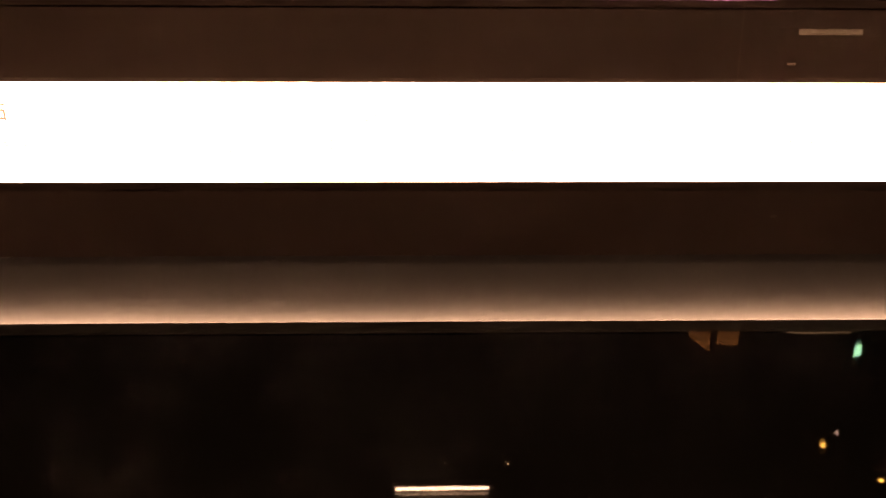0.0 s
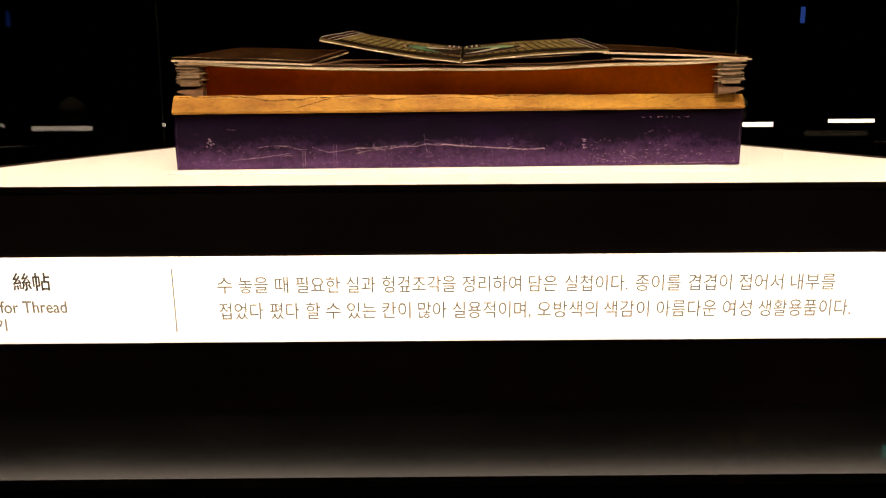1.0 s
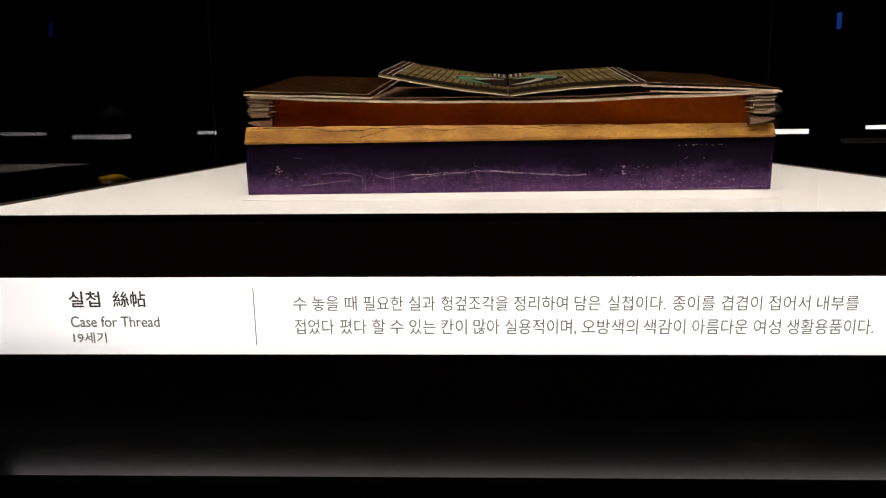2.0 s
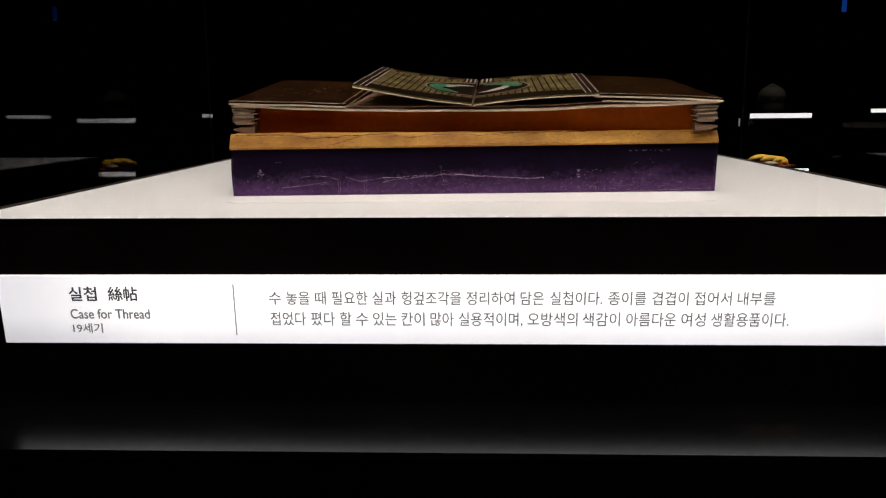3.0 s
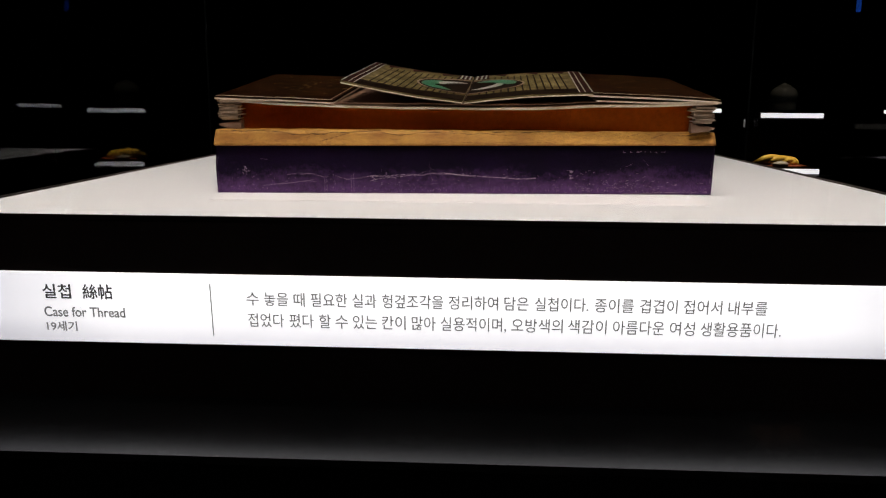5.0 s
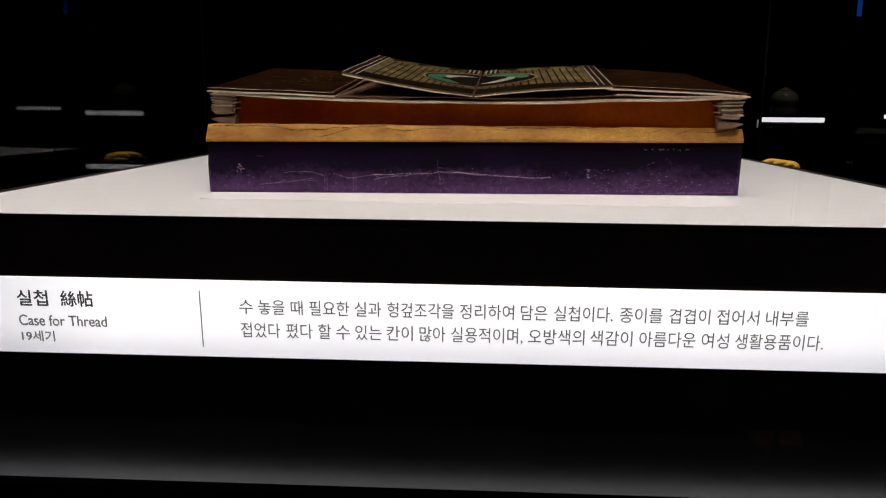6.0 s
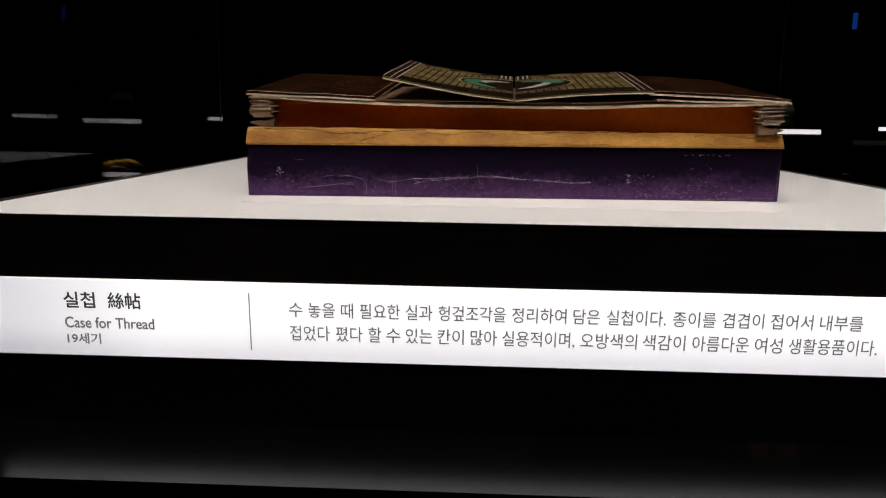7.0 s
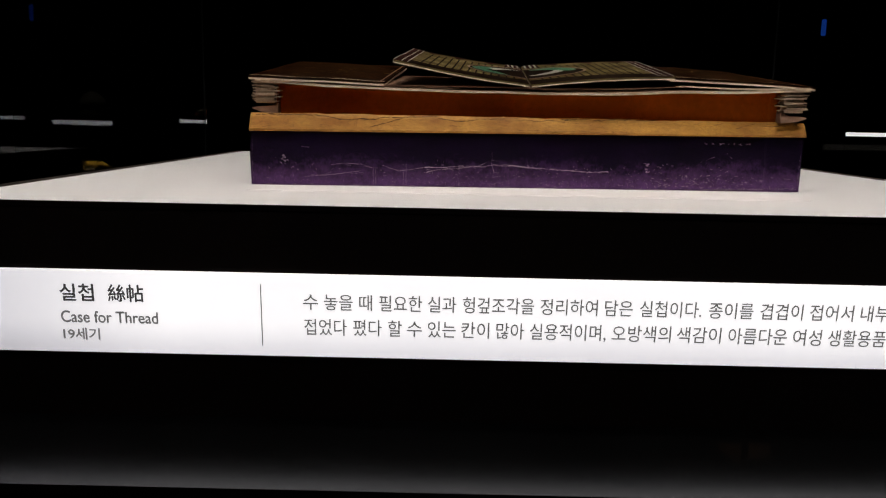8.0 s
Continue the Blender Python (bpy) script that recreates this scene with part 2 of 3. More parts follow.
def sheet(at, nu, nv, thick):
    """A sheet of paper with thickness over (u, v) in 0..1, at(u, v) gives its upper face."""
    bm = bmesh.new()
    top = [[bm.verts.new(at(i / nu, j / nv)) for j in range(nv + 1)] for i in range(nu + 1)]
    low = [[bm.verts.new(at(i / nu, j / nv) - Vector((0, 0, thick))) for j in range(nv + 1)] for i in range(nu + 1)]
    for i in range(nu):
        for j in range(nv):
            bm.faces.new((top[i][j], top[i + 1][j], top[i + 1][j + 1], top[i][j + 1]))
            bm.faces.new((low[i][j], low[i][j + 1], low[i + 1][j + 1], low[i + 1][j]))
    for i in range(nu):
        bm.faces.new((top[i][0], low[i][0], low[i + 1][0], top[i + 1][0]))
        bm.faces.new((top[i][nv], top[i + 1][nv], low[i + 1][nv], low[i][nv]))
    for j in range(nv):
        bm.faces.new((top[0][j], top[0][j + 1], low[0][j + 1], low[0][j]))
        bm.faces.new((top[nu][j], low[nu][j], low[nu][j + 1], top[nu][j + 1]))
    return bm


def lathe(profile, n=20):
    bm = bmesh.new()
    rings = [[bm.verts.new((r * math.cos(2 * math.pi * k / n), r * math.sin(2 * math.pi * k / n), z)) for k in range(n)] for r, z in profile]
    for a, b in zip(rings, rings[1:]):
        for k in range(n):
            bm.faces.new((a[k], a[(k + 1) % n], b[(k + 1) % n], b[k]))
    bm.faces.new(rings[0][::-1]), bm.faces.new(rings[-1])
    return bm


def tube(path, radii, n=8):
    bm = bmesh.new()
    rings = []
    for i, (p, r) in enumerate(zip(path, radii)):
        d = (Vector(path[min(i + 1, len(path) - 1)]) - Vector(path[max(i - 1, 0)])).normalized()
        s = d.cross(Vector((0.1, 0.2, 1))).normalized()
        u = s.cross(d)
        rings.append([bm.verts.new(Vector(p) + r * (math.cos(2 * math.pi * k / n) * s + math.sin(2 * math.pi * k / n) * u)) for k in range(n)])
    for a, b in zip(rings, rings[1:]):
        for k in range(n):
            bm.faces.new((a[k], a[(k + 1) % n], b[(k + 1) % n], b[k]))
    bm.faces.new(rings[0][::-1]), bm.faces.new(rings[-1])
    return bm


# ---- the gallery ----


def structure(name, bm, mat, label):
    return tagged(part(name, bm, mat, None), label, "room", kind="structure")


RX0, RX1, RY0, RY1, RH = -9.0, 9.0, -9.0, 16.0, 3.6
structure("floor", boxed(RX0 - 0.3, RX1 + 0.3, RY0 - 0.3, RY1 + 0.3, -0.2, 0.0), M_FLOOR, "polished dark stone gallery floor")
structure("ceiling", boxed(RX0 - 0.3, RX1 + 0.3, RY0 - 0.3, RY1 + 0.3, RH, RH + 0.2), M_WALL, "unlit black gallery ceiling")
structure("wall_north", boxed(RX0, RX1, RY1, RY1 + 0.25, 0.0, RH), M_WALL, "dark charcoal gallery wall in shade")
structure("wall_south", boxed(RX0, RX1, RY0 - 0.25, RY0, 0.0, RH), M_WALL, "dark charcoal gallery wall in shade")
structure("wall_east", boxed(RX1, RX1 + 0.25, RY0 - 0.25, RY1 + 0.25, 0.0, RH), M_WALL, "dark charcoal gallery wall in shade")
structure("wall_west", boxed(RX0 - 0.25, RX0, RY0 - 0.25, RY1 + 0.25, 0.0, RH), M_WALL, "dark charcoal gallery wall in shade")

# ---- the display case ----
case = thing("display_case", (0, 0, 0), "black floor-standing museum display case with clear glass sides", "display case")
part("pedestal", boxed(-0.385, 0.385, -0.1765, 0.61, 0.0, BASE_Z - 0.004, 0.003), M_GLOSS, case, "glossy black lacquered pedestal")
DECK_Z = BASE_Z + 0.0036
part("base_plate", prism([(-0.1767, BASE_Z), (-0.1767, BASE_Z - 0.004), (0.615, BASE_Z - 0.004), (0.615, DECK_Z), (-0.1120, DECK_Z)], -0.39, 0.39), M_LEDGE, case, "satin black deck whose sloping ledge mirrors the lit caption")
GT = 0.004
panes = [
    boxed(-CASE_X, CASE_X, CASE_FRONT - GT / 2, CASE_FRONT + GT / 2, 0.02, CASE_TOP),
    boxed(-CASE_X, CASE_X, CASE_BACK - GT / 2, CASE_BACK + GT / 2, BASE_Z, CASE_TOP),
    boxed(-CASE_X - GT, -CASE_X, CASE_FRONT, CASE_BACK, BASE_Z, CASE_TOP),
    boxed(CASE_X, CASE_X + GT, CASE_FRONT, CASE_BACK, BASE_Z, CASE_TOP),
]
for bm, glass in zip(panes, (M_GLASS, M_COATED, M_SIDE, M_SIDE)):
    pane = part("glass_pane", bm, glass, case, "clear glass" if glass is not M_COATED else "anti-reflective clear glass")
    pane.visible_shadow = False
for sx in (-1, 1):
    for y in (CASE_FRONT, CASE_BACK):
        part("edge_seal", boxed(sx * CASE_X - 0.0015 + sx * 0.002, sx * CASE_X + 0.0015 + sx * 0.002, y - 0.004, y + 0.004, BASE_Z, CASE_TOP, 0.0005), M_SEAL, case, "polished glass corner joint")
# the glint low on the back glass corner, modelled as a pale bar
part("corner_glint", boxed(CASE_X - 0.0075, CASE_X - 0.0058, CASE_BACK - 0.014, CASE_BACK - 0.012, 1.0280, 1.0385, 0.0005), M_GLINT, case, "small pale bar for the glint on the glass corner")
# assumed housing and diffuser for the overhead case light, never in view
canopy = part("canopy", boxed(-0.39, 0.39, -0.196, 0.615, CASE_TOP, CASE_TOP + 0.14, 0.004), M_BLACK, case, "assumed black lamp housing on top of the glass, out of view")
part("diffuser", boxed(-0.31, 0.31, -0.14, -0.06, CASE_TOP - 0.006, CASE_TOP - 0.001), M_LAMPGLOW, canopy, "glowing lamp diffuser")

# ---- the platform with its white top ----
PX0, PX1, PY0, PY1 = -0.2765, 0.2805, -0.1151, 0.4300
platform = thing("display_platform", (0, 0.15, DECK_Z), "black plinth block with a softly lit white acrylic top", "plinth")
LB, LT = Vector((0, -0.1168, 0.9317)), Vector((0, -0.1201, 0.9698))
dz, dy = DECK_Z, 0.15
body = [(PY0, 0.9990), (-0.1176, 0.9715), (-0.1142, 0.9306), (-0.1120, DECK_Z), (PY1, DECK_Z), (PY1, 0.9990)]
part("block", prism([(y - dy, z - dz) for y, z in body], PX0, PX1), M_DULL, platform, "black block")
part("front_edging", boxed(PX0, PX1, PY0 - dy - 0.0007, PY0 - dy, 0.9975 - dz, TOP_Z + 0.0001 - dz), M_DULL, platform, "thin black front edging")
part("top_slab", boxed(PX0, PX1, PY0 - dy, PY1 - dy, 0.9990 - dz, TOP_Z - dz, 0.0003), M_WHITE, platform, "white acrylic sheet with a faint added glow")
for sx, x in ((-1, PX0), (1, PX1)):
    part("edge_strip", boxed(min(x, x + sx * 0.0046), max(x, x + sx * 0.0046), PY0 - dy + 0.001, PY1 - dy, 0.990 - dz, 1.0008 - dz, 0.0005), M_EDGE, platform, "thin dark brown edging")

# ---- the lit caption ----
mid = (LB + LT) / 2
lean = math.atan2(LT.y - LB.y, LT.z - LB.z)        # radians, the top leans out
length = (LT - LB).length
caption = thing("caption_panel", mid, "back-lit white caption strip on the black plinth front", "caption")
caption.rotation_euler = (-lean, 0, 0)
part("light_strip", boxed(-0.2555, 0.2590, 0.0, 0.010, -length / 2, length / 2, 0.0006), M_LIGHTBOX, caption, "glowing white acrylic")


def up(z):
    """Height on the strip of a point at world height z."""
    return (z - mid.z) / math.cos(lean)


def writing(name, words, z, high, mat, parent, label, bold=0.0):
    """A line of lettering: words is a list of (text, left, right) in millimetres along the strip; z its middle height, high the height of its letters."""
    joined = bmesh.new()
    made = []
    for text, x0, x1 in words:
        data = bpy.data.curves.new(name, "FONT")
        data.body, data.size = text, 1.0
        ob = new(name, data)
        bpy.context.view_layer.update()
        me = bpy.data.meshes.new_from_object(ob.evaluated_get(bpy.context.evaluated_depsgraph_get()))
        bpy.data.objects.remove(ob)
        co = np.array([v.co[:] for v in me.vertices])
        made.append((me, co.min(0), co.max(0), x0 / 1000, x1 / 1000))
    low, top = min(a[1] for _, a, _, _, _ in made), max(b[1] for _, _, b, _, _ in made)
    sz = high / (top - low)
    for me, lo, hi, x0, x1 in made:
        sx = (x1 - x0) / (hi[0] - lo[0])
        for k, (ax, az) in enumerate(((0, 0), (bold, 0), (-bold, 0), (0, bold), (0, -bold))):
            layer = me.copy()
            for v in layer.vertices:
                v.co = (x0 + ax + (v.co.x - lo[0]) * sx, -0.0004 - 0.00004 * k, z + az + (v.co.y - (low + top) / 2) * sz)
            joined.from_mesh(layer)
            bpy.data.meshes.remove(layer)
        bpy.data.meshes.remove(me)
    return part(name, joined, mat, parent, label)


writing("caption_title", [("실첩", -216.5, -201.5), ("絲帖", -195.1, -179.3)], up(0.9600), 0.0080, M_INKB, caption, "black title lettering", 0.00018)
writing("caption_subtitle", [("Case for Thread", -216.9, -173.6)], up(0.9487), 0.0054, M_INK, caption, "grey lettering", 0.00013)
writing("caption_date", [("19세기", -216.6, -200.3)], up(0.9406), 0.0054, M_INK, caption, "grey lettering", 0.00012)
writing("caption_line", [("수", -108.3, -101.7), ("놓을", -99.1, -86.4), ("때", -83.5, -77.8), ("필요한", -74.6, -55.6), ("실과", -53.0, -40.4),
                         ("헝겊조각을", -37.5, -6.0), ("정리하여", -3.2, 22.1), ("담은", 25.3, 37.6), ("실첩이다.", 40.8, 68.0),
                         ("종이를", 71.2, 90.8), ("겹겹이", 93.9, 112.6), ("접어서", 115.7, 134.8), ("내부를", 138.0, 157.3)],
        up(0.9578), 0.0075, M_INK, caption, "fine grey lettering", 0.00006)
writing("caption_line", [("접었다", -108.1, -89.1), ("폈다", -86.2, -73.5), ("할", -70.7, -64.5), ("수", -62.2, -55.5), ("있는", -52.9, -40.4),
                         ("칸이", -37.9, -25.5), ("많아", -22.3, -9.9), ("실용적이며,", -7.3, 26.5), ("오방색의", 29.2, 55.4),
                         ("색감이", 58.1, 77.7), ("아름다운", 81.0, 106.9), ("여성", 109.7, 122.2), ("생활용품이다.", 125.1, 165.3)],
        up(0.9460), 0.0080, M_INK, caption, "fine grey lettering", 0.00006)
part("divider_line", boxed(-0.12733, -0.12692, -0.0006, 0.0, up(0.9369), up(0.9653)), M_INK, caption, "thin grey rule")

# ---- the patch of light before the thread case, put in as a thin white sheet ----
bm = bmesh.new()
outline = []
for cx, cy, a0 in ((0.1480, 0.140, 0), (-0.1500, 0.140, 90), (-0.1470, -0.0400, 180), (0.1420, -0.0385, 270)):
    outline += [(cx + 0.006 * math.cos(radians(a0 + 15 * k)), cy + 0.006 * math.sin(radians(a0 + 15 * k))) for k in range(7)]
low = [bm.verts.new((x, y - 0.05, 0.0)) for x, y in outline]
top = [bm.verts.new((x, y - 0.05, 0.00026)) for x, y in outline]
bm.faces.new(low[::-1]), bm.faces.new(top)
for k in range(len(low)):
    j = (k + 1) % len(low)
    bm.faces.new((low[k], low[j], top[j], top[k]))
mount = thing("light_patch_sheet", (0, 0.05, TOP_Z), "thin white sheet standing in for the bright patch of light before the thread case", "mount sheet")
part("sheet", bm, M_LIGHT_PATCH, mount)

# ---- the thread case ----
book = thing("thread_case", (0, 0.08, TOP_Z), "old folding paper thread case with purple cover and opened flaps", "thread case")
OY = 0.08


def loc(x, y, z):
    return Vector((x, y - OY, z - TOP_Z))


def front_loc(x, y, z):
    """As loc(), for the cover and its band, which stand slightly askew under the sheets."""
    skew = -0.0012 + 0.0680 * x
    low = min(1.0, max(0.0, (1.043 - z) / 0.043))
    draw = (0.0005 if x > 0 else 0.0008) * low ** 3 * (abs(x) / 0.16) ** 6 - 0.0012 * (1 - low) ** 2 * (abs(x) / 0.16) ** 8 + (0.0004 * (x / 0.16) ** 6 if x > 0 and z < 1.033 else 0.0)
    return loc(x * (1 + skew / 0.75) - math.copysign(draw, x), y + (skew if y < 0.1 else 0.0), z)


rng = random.Random(4)

# purple cover: upright front, slightly bowed, softened and uneven
bm = bmesh.new()
N = 64
rows = []
front = [(0.0010, 1.0003), (0.0003, 1.0010)]
front += [(0.0006 + 0.0006 * (k / 13) ** 4, 1.0020 + 0.0270 * k / 13) for k in range(14)]
front += [(0.0016, 1.0298), (0.0024, 1.0305)]
for i in range(N + 1):
    x = -0.1605 + 0.321 * (0.002 if i == 1 else 0.998 if i == N - 1 else i / N)
    rise = 0.0018 * i / N
    ring = []
    for y, z in front:
        w = 0.0005 * noise.noise((x * 40, z * 90, 0))
        ring.append(bm.verts.new(front_loc(x, y + w, z + rise * (z - 1.0) / 0.031 + (0.0004 * noise.noise((x * 60, 1, 2)) if z > 1.002 else 0))))
    ring.append(bm.verts.new(front_loc(x, 0.155, 1.0308 + rise)))
    ring.append(bm.verts.new(front_loc(x, 0.158, 1.0003)))
    rows.append(ring)
for a, b in zip(rows, rows[1:]):
    for k in range(len(a)):
        j = (k + 1) % len(a)
        bm.faces.new((a[k], b[k], b[j], a[j]))
bm.faces.new(rows[0]), bm.faces.new(rows[-1][::-1])
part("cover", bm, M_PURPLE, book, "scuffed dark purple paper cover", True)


def band_y(z):
    """Just before the sloping front of the ochre band at the height z."""
    return -0.0052 + 0.0028 * min(1.0, max(0.0, (z - 1.0318) / 0.007)) + (0.0014 if z > 1.0395 else 0.0)


def ribbon(bm, pts, width, y=-0.0007):
    """A torn, uneven line across the front, for wear and crease shade, through (x, z) points."""
    fine = []
    for (x0, z0), (x1, z1) in zip(pts, pts[1:]):
        n = max(2, int(math.hypot(x1 - x0, z1 - z0) / 0.0009))
        fine += [(x0 + (x1 - x0) * k / n, z0 + (z1 - z0) * k / n) for k in range(n)]
    fine.append(pts[-1])
    last = None
    for x, z in fine:
        w = width * max(0.06, rng.gauss(0.42, 0.2))
        zz = z + rng.gauss(0, width * 0.16)
        cut = rng.random() < 0.025
        yy = (band_y(z) if y is None else y) + 0.0005 * noise.noise((x * 40, z * 90, 0))
        now = (bm.verts.new(front_loc(x - w * 0.2, yy, zz - w / 2)), bm.verts.new(front_loc(x + w * 0.2, yy, zz + w / 2)))
        if last and not cut:
            bm.faces.new((last[0], now[0], now[1], last[1]))
        last = now


def stroke(bm, x0, z0, x1, z1, width, wander, y=-0.0007):
    """A wear line or a crease's shade on the front, from (x0, z0) to (x1, z1), all in millimetres, that wanders off the
    straight.
    """
    n = 14
    pts = []
    for k in range(n + 1):
        x, z = x0 + (x1 - x0) * k / n, z0 + (z1 - z0) * k / n
        off = wander * noise.noise((x * 0.09, z * 0.05, width * 7)) * math.sin(math.pi * k / n)
        pts.append(((x + off * 0.3) / 1000, TOP_Z + (z + off) / 1000))
    ribbon(bm, pts, width / 1000, y)


def crack(bm, width, *pts):
    """A jagged wear line through (x, z) turning points in millimetres, with fine side threads."""
    path = [(x / 1000, TOP_Z + z / 1000) for x, z in pts]
    ribbon(bm, path, width / 1000)
    for (x0, z0), (x1, z1) in zip(pts, pts[1:]):
        for _ in range(int(math.hypot(x1 - x0, z1 - z0) / 3.5)):
            f = rng.random()
            x, z = x0 + (x1 - x0) * f, z0 + (z1 - z0) * f + rng.gauss(0, 0.5)
            stroke(bm, x, z, x + rng.uniform(1, 5), z + rng.gauss(0, 0.7), width * rng.uniform(0.3, 0.6), 0.8)


bm = bmesh.new()
# the long fold line along the lower third, and its branches
crack(bm, 0.75, (-60, 11.6), (-47.6, 11.7), (-38.5, 12.6), (-24.5, 12.3), (-21, 13.4), (-8.3, 13.3), (5.4, 12.0))
crack(bm, 0.90, (-8.3, 13.1), (5.4, 12.1), (14.6, 11.4), (28.5, 10.6), (37.8, 10.1), (47, 10.9))
crack(bm, 0.50, (-59, 8.7), (-52.2, 10.2), (-43, 10.9), (-30.3, 12.7))
crack(bm, 0.40, (-113.8, 12.2), (-107, 13.3), (-97.8, 12.9), (-89.6, 10.8))
crack(bm, 0.45, (-129, 5.3), (-118.4, 6.2), (-110.4, 7.1), (-96.6, 9.0))
crack(bm, 0.40, (-84, 12.3), (-74.7, 9.4), (-69, 10.0), (-60.8, 11.3))
# the crossing crack and the two pairs of stitch marks
crack(bm, 0.45, (-20.7, 19.0), (-21, 14.8), (-19.3, 9.2), (-21.6, 0.6))
for x, z in ((-89.3, 10.4), (-87.9, 10.6), (-71.9, 13.4), (-70.3, 13.2)):
    stroke(bm, x, z, x + 0.1, 0.6, 0.60, 0.15)
for x, z in ((-52.0, 16.0), (-48.5, 15.0), (6.0, 15.3), (-20.5, 21.0)):
    stroke(bm, x, z, x - 1.4, z - 3.0, 0.45, 0.5)
# scratches near one end
for k in range(9):
    x = rng.uniform(100, 113)
    stroke(bm, x, 16.4 + (x - 100) * 0.47, x + rng.uniform(0.8, 2.6), 17.2 + (x - 100) * 0.47, 0.20, 0.3)
for k in range(4):
    x = rng.uniform(115, 118)
    stroke(bm, x, 23.5 - (x - 115) * 1.1, x + 0.9, 22.5 - (x - 115) * 1.1, 0.22, 0.2)
# rubbed corners
for x in (-158.9, 158.9):
    for k in range(12):
        z = rng.uniform(1.5, 26)
        stroke(bm, x + rng.gauss(0, 0.15), z, x + rng.gauss(0, 0.15), z + rng.uniform(1.0, 4.0), 0.35, 0.1)
stroke(bm, -131, 22.3, -126, 21.9, 0.35, 0.2)
crack(bm, 0.45, (104, 1.2), (122, 1.5), (140, 1.9), (157, 2.6))
# flecks along the upper edge, the pale spots and the scatter low down
for x0, x1 in ((100.5, 104.2), (105, 107.8), (109.4, 116.6), (119.2, 119.8), (121.5, 124.0), (126.0, 129.4)):
    for k in range(4 if x1 - x0 > 5 else 2):
        a = rng.uniform(x0, x1 - 0.4)
        stroke(bm, a, 27.9 + rng.gauss(0, 0.35), min(x1, a + rng.uniform(0.8, 2.6)), 27.9 + rng.gauss(0, 0.35), rng.uniform(0.4, 0.9), 0.3)
for k in range(16):
    f = rng.random() ** 1.5
    x, z = -142 + 10 * f + rng.gauss(0, 0.8), 15.6 - 6.5 * f + rng.gauss(0, 0.8)
    stroke(bm, x, z, x + rng.uniform(0.4, 1.7), z - rng.uniform(0.0, 0.9), rng.uniform(0.35, 1.0) * (1.3 - f), 0.2)
for k in range(12):
    x, z = 69.0 + rng.gauss(0, 0.5), 13.2 + rng.uniform(-2.6, 2.6)
    stroke(bm, x, z, x + rng.uniform(0.5, 1.9), z + rng.uniform(-0.5, 0.5), 0.8, 0.2)
for k in range(5):
    x, z = rng.uniform(74, 84), 14.6 + rng.gauss(0, 1.0)
    stroke(bm, x, z, x + rng.uniform(0.3, 1.2), z + rng.gauss(0, 0.3), 0.5, 0.1)
for k in range(40):
    x = rng.uniform(-158, 156)
    stroke(bm, x, rng.uniform(0.4, 1.0), x + rng.uniform(1, 6), rng.uniform(0.4, 1.2), rng.uniform(0.25, 0.6), 0.2)
for k in range(130):
    x, z = 108 + rng.gauss(0, 25), 5.5 + rng.gauss(0, 3.2)
    if 40 < x < 157 and 0.6 < z < 15:
        stroke(bm, x, z, x + rng.uniform(0.3, 2.0), z + rng.gauss(0, 0.35), rng.uniform(0.2, 0.5), 0.3)
for k in range(420):
    x = rng.choice((rng.uniform(-155, 157), rng.gauss(-5, 60)))
    z = min(27.0, max(0.8, abs(rng.gauss(3.0, 5.5))))
    if abs(x) < 157:
        ribbon(bm, [(x / 1000, TOP_Z + z / 1000), ((x + rng.uniform(0.2, 1.0)) / 1000, TOP_Z + (z + rng.gauss(0, 0.4)) / 1000)], 0.00028)
tagged(part("scuff", bm, M_SCUFF, book, "pale torn wear marks"), kind="stuff")

# ochre band above the cover
bm = bmesh.new()
rows = []
for i in range(N + 1):
    x = -0.1602 + 0.3204 * i / N
    b0 = 1.0306 + 0.0018 * i / N
    w = 0.0006 * noise.noise((x * 30, 4, 1))
    t0 = 1.0407 + 0.0008 * noise.noise((x * 45, 9, 3)) + 0.0005 * noise.noise((x * 170, 2, 3))
    ring = [(-0.0034 + w, b0), (-0.0042 + w, b0 + 0.0012), (-0.0014 + w, t0 - 0.002), (0.0004 + w, t0), (0.150, t0 + 0.001), (0.150, b0)]
    rows.append([bm.verts.new(front_loc(x, y, z)) for y, z in ring])
for a, b in zip(rows, rows[1:]):
    for k in range(len(a)):
        j = (k + 1) % len(a)
        bm.faces.new((a[k], b[k], b[j], a[j]))
bm.faces.new(rows[0]), bm.faces.new(rows[-1][::-1])
part("ochre_band", bm, M_OCHRE, book, "creased ochre paper edge")
# shade in the band's creases, painted as dark brown strokes
bm = bmesh.new()
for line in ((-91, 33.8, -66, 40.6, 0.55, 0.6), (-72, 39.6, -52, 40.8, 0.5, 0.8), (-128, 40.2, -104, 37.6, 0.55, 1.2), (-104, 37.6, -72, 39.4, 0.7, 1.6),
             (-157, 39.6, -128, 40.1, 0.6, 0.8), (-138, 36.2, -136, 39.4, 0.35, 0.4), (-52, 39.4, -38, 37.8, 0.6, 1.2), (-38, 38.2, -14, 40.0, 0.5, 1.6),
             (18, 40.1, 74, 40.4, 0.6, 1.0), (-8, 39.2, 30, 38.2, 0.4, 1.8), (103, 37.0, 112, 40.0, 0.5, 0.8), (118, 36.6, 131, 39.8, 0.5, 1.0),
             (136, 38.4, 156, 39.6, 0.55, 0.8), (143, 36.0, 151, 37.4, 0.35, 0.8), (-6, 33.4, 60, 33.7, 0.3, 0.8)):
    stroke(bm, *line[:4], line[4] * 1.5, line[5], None)
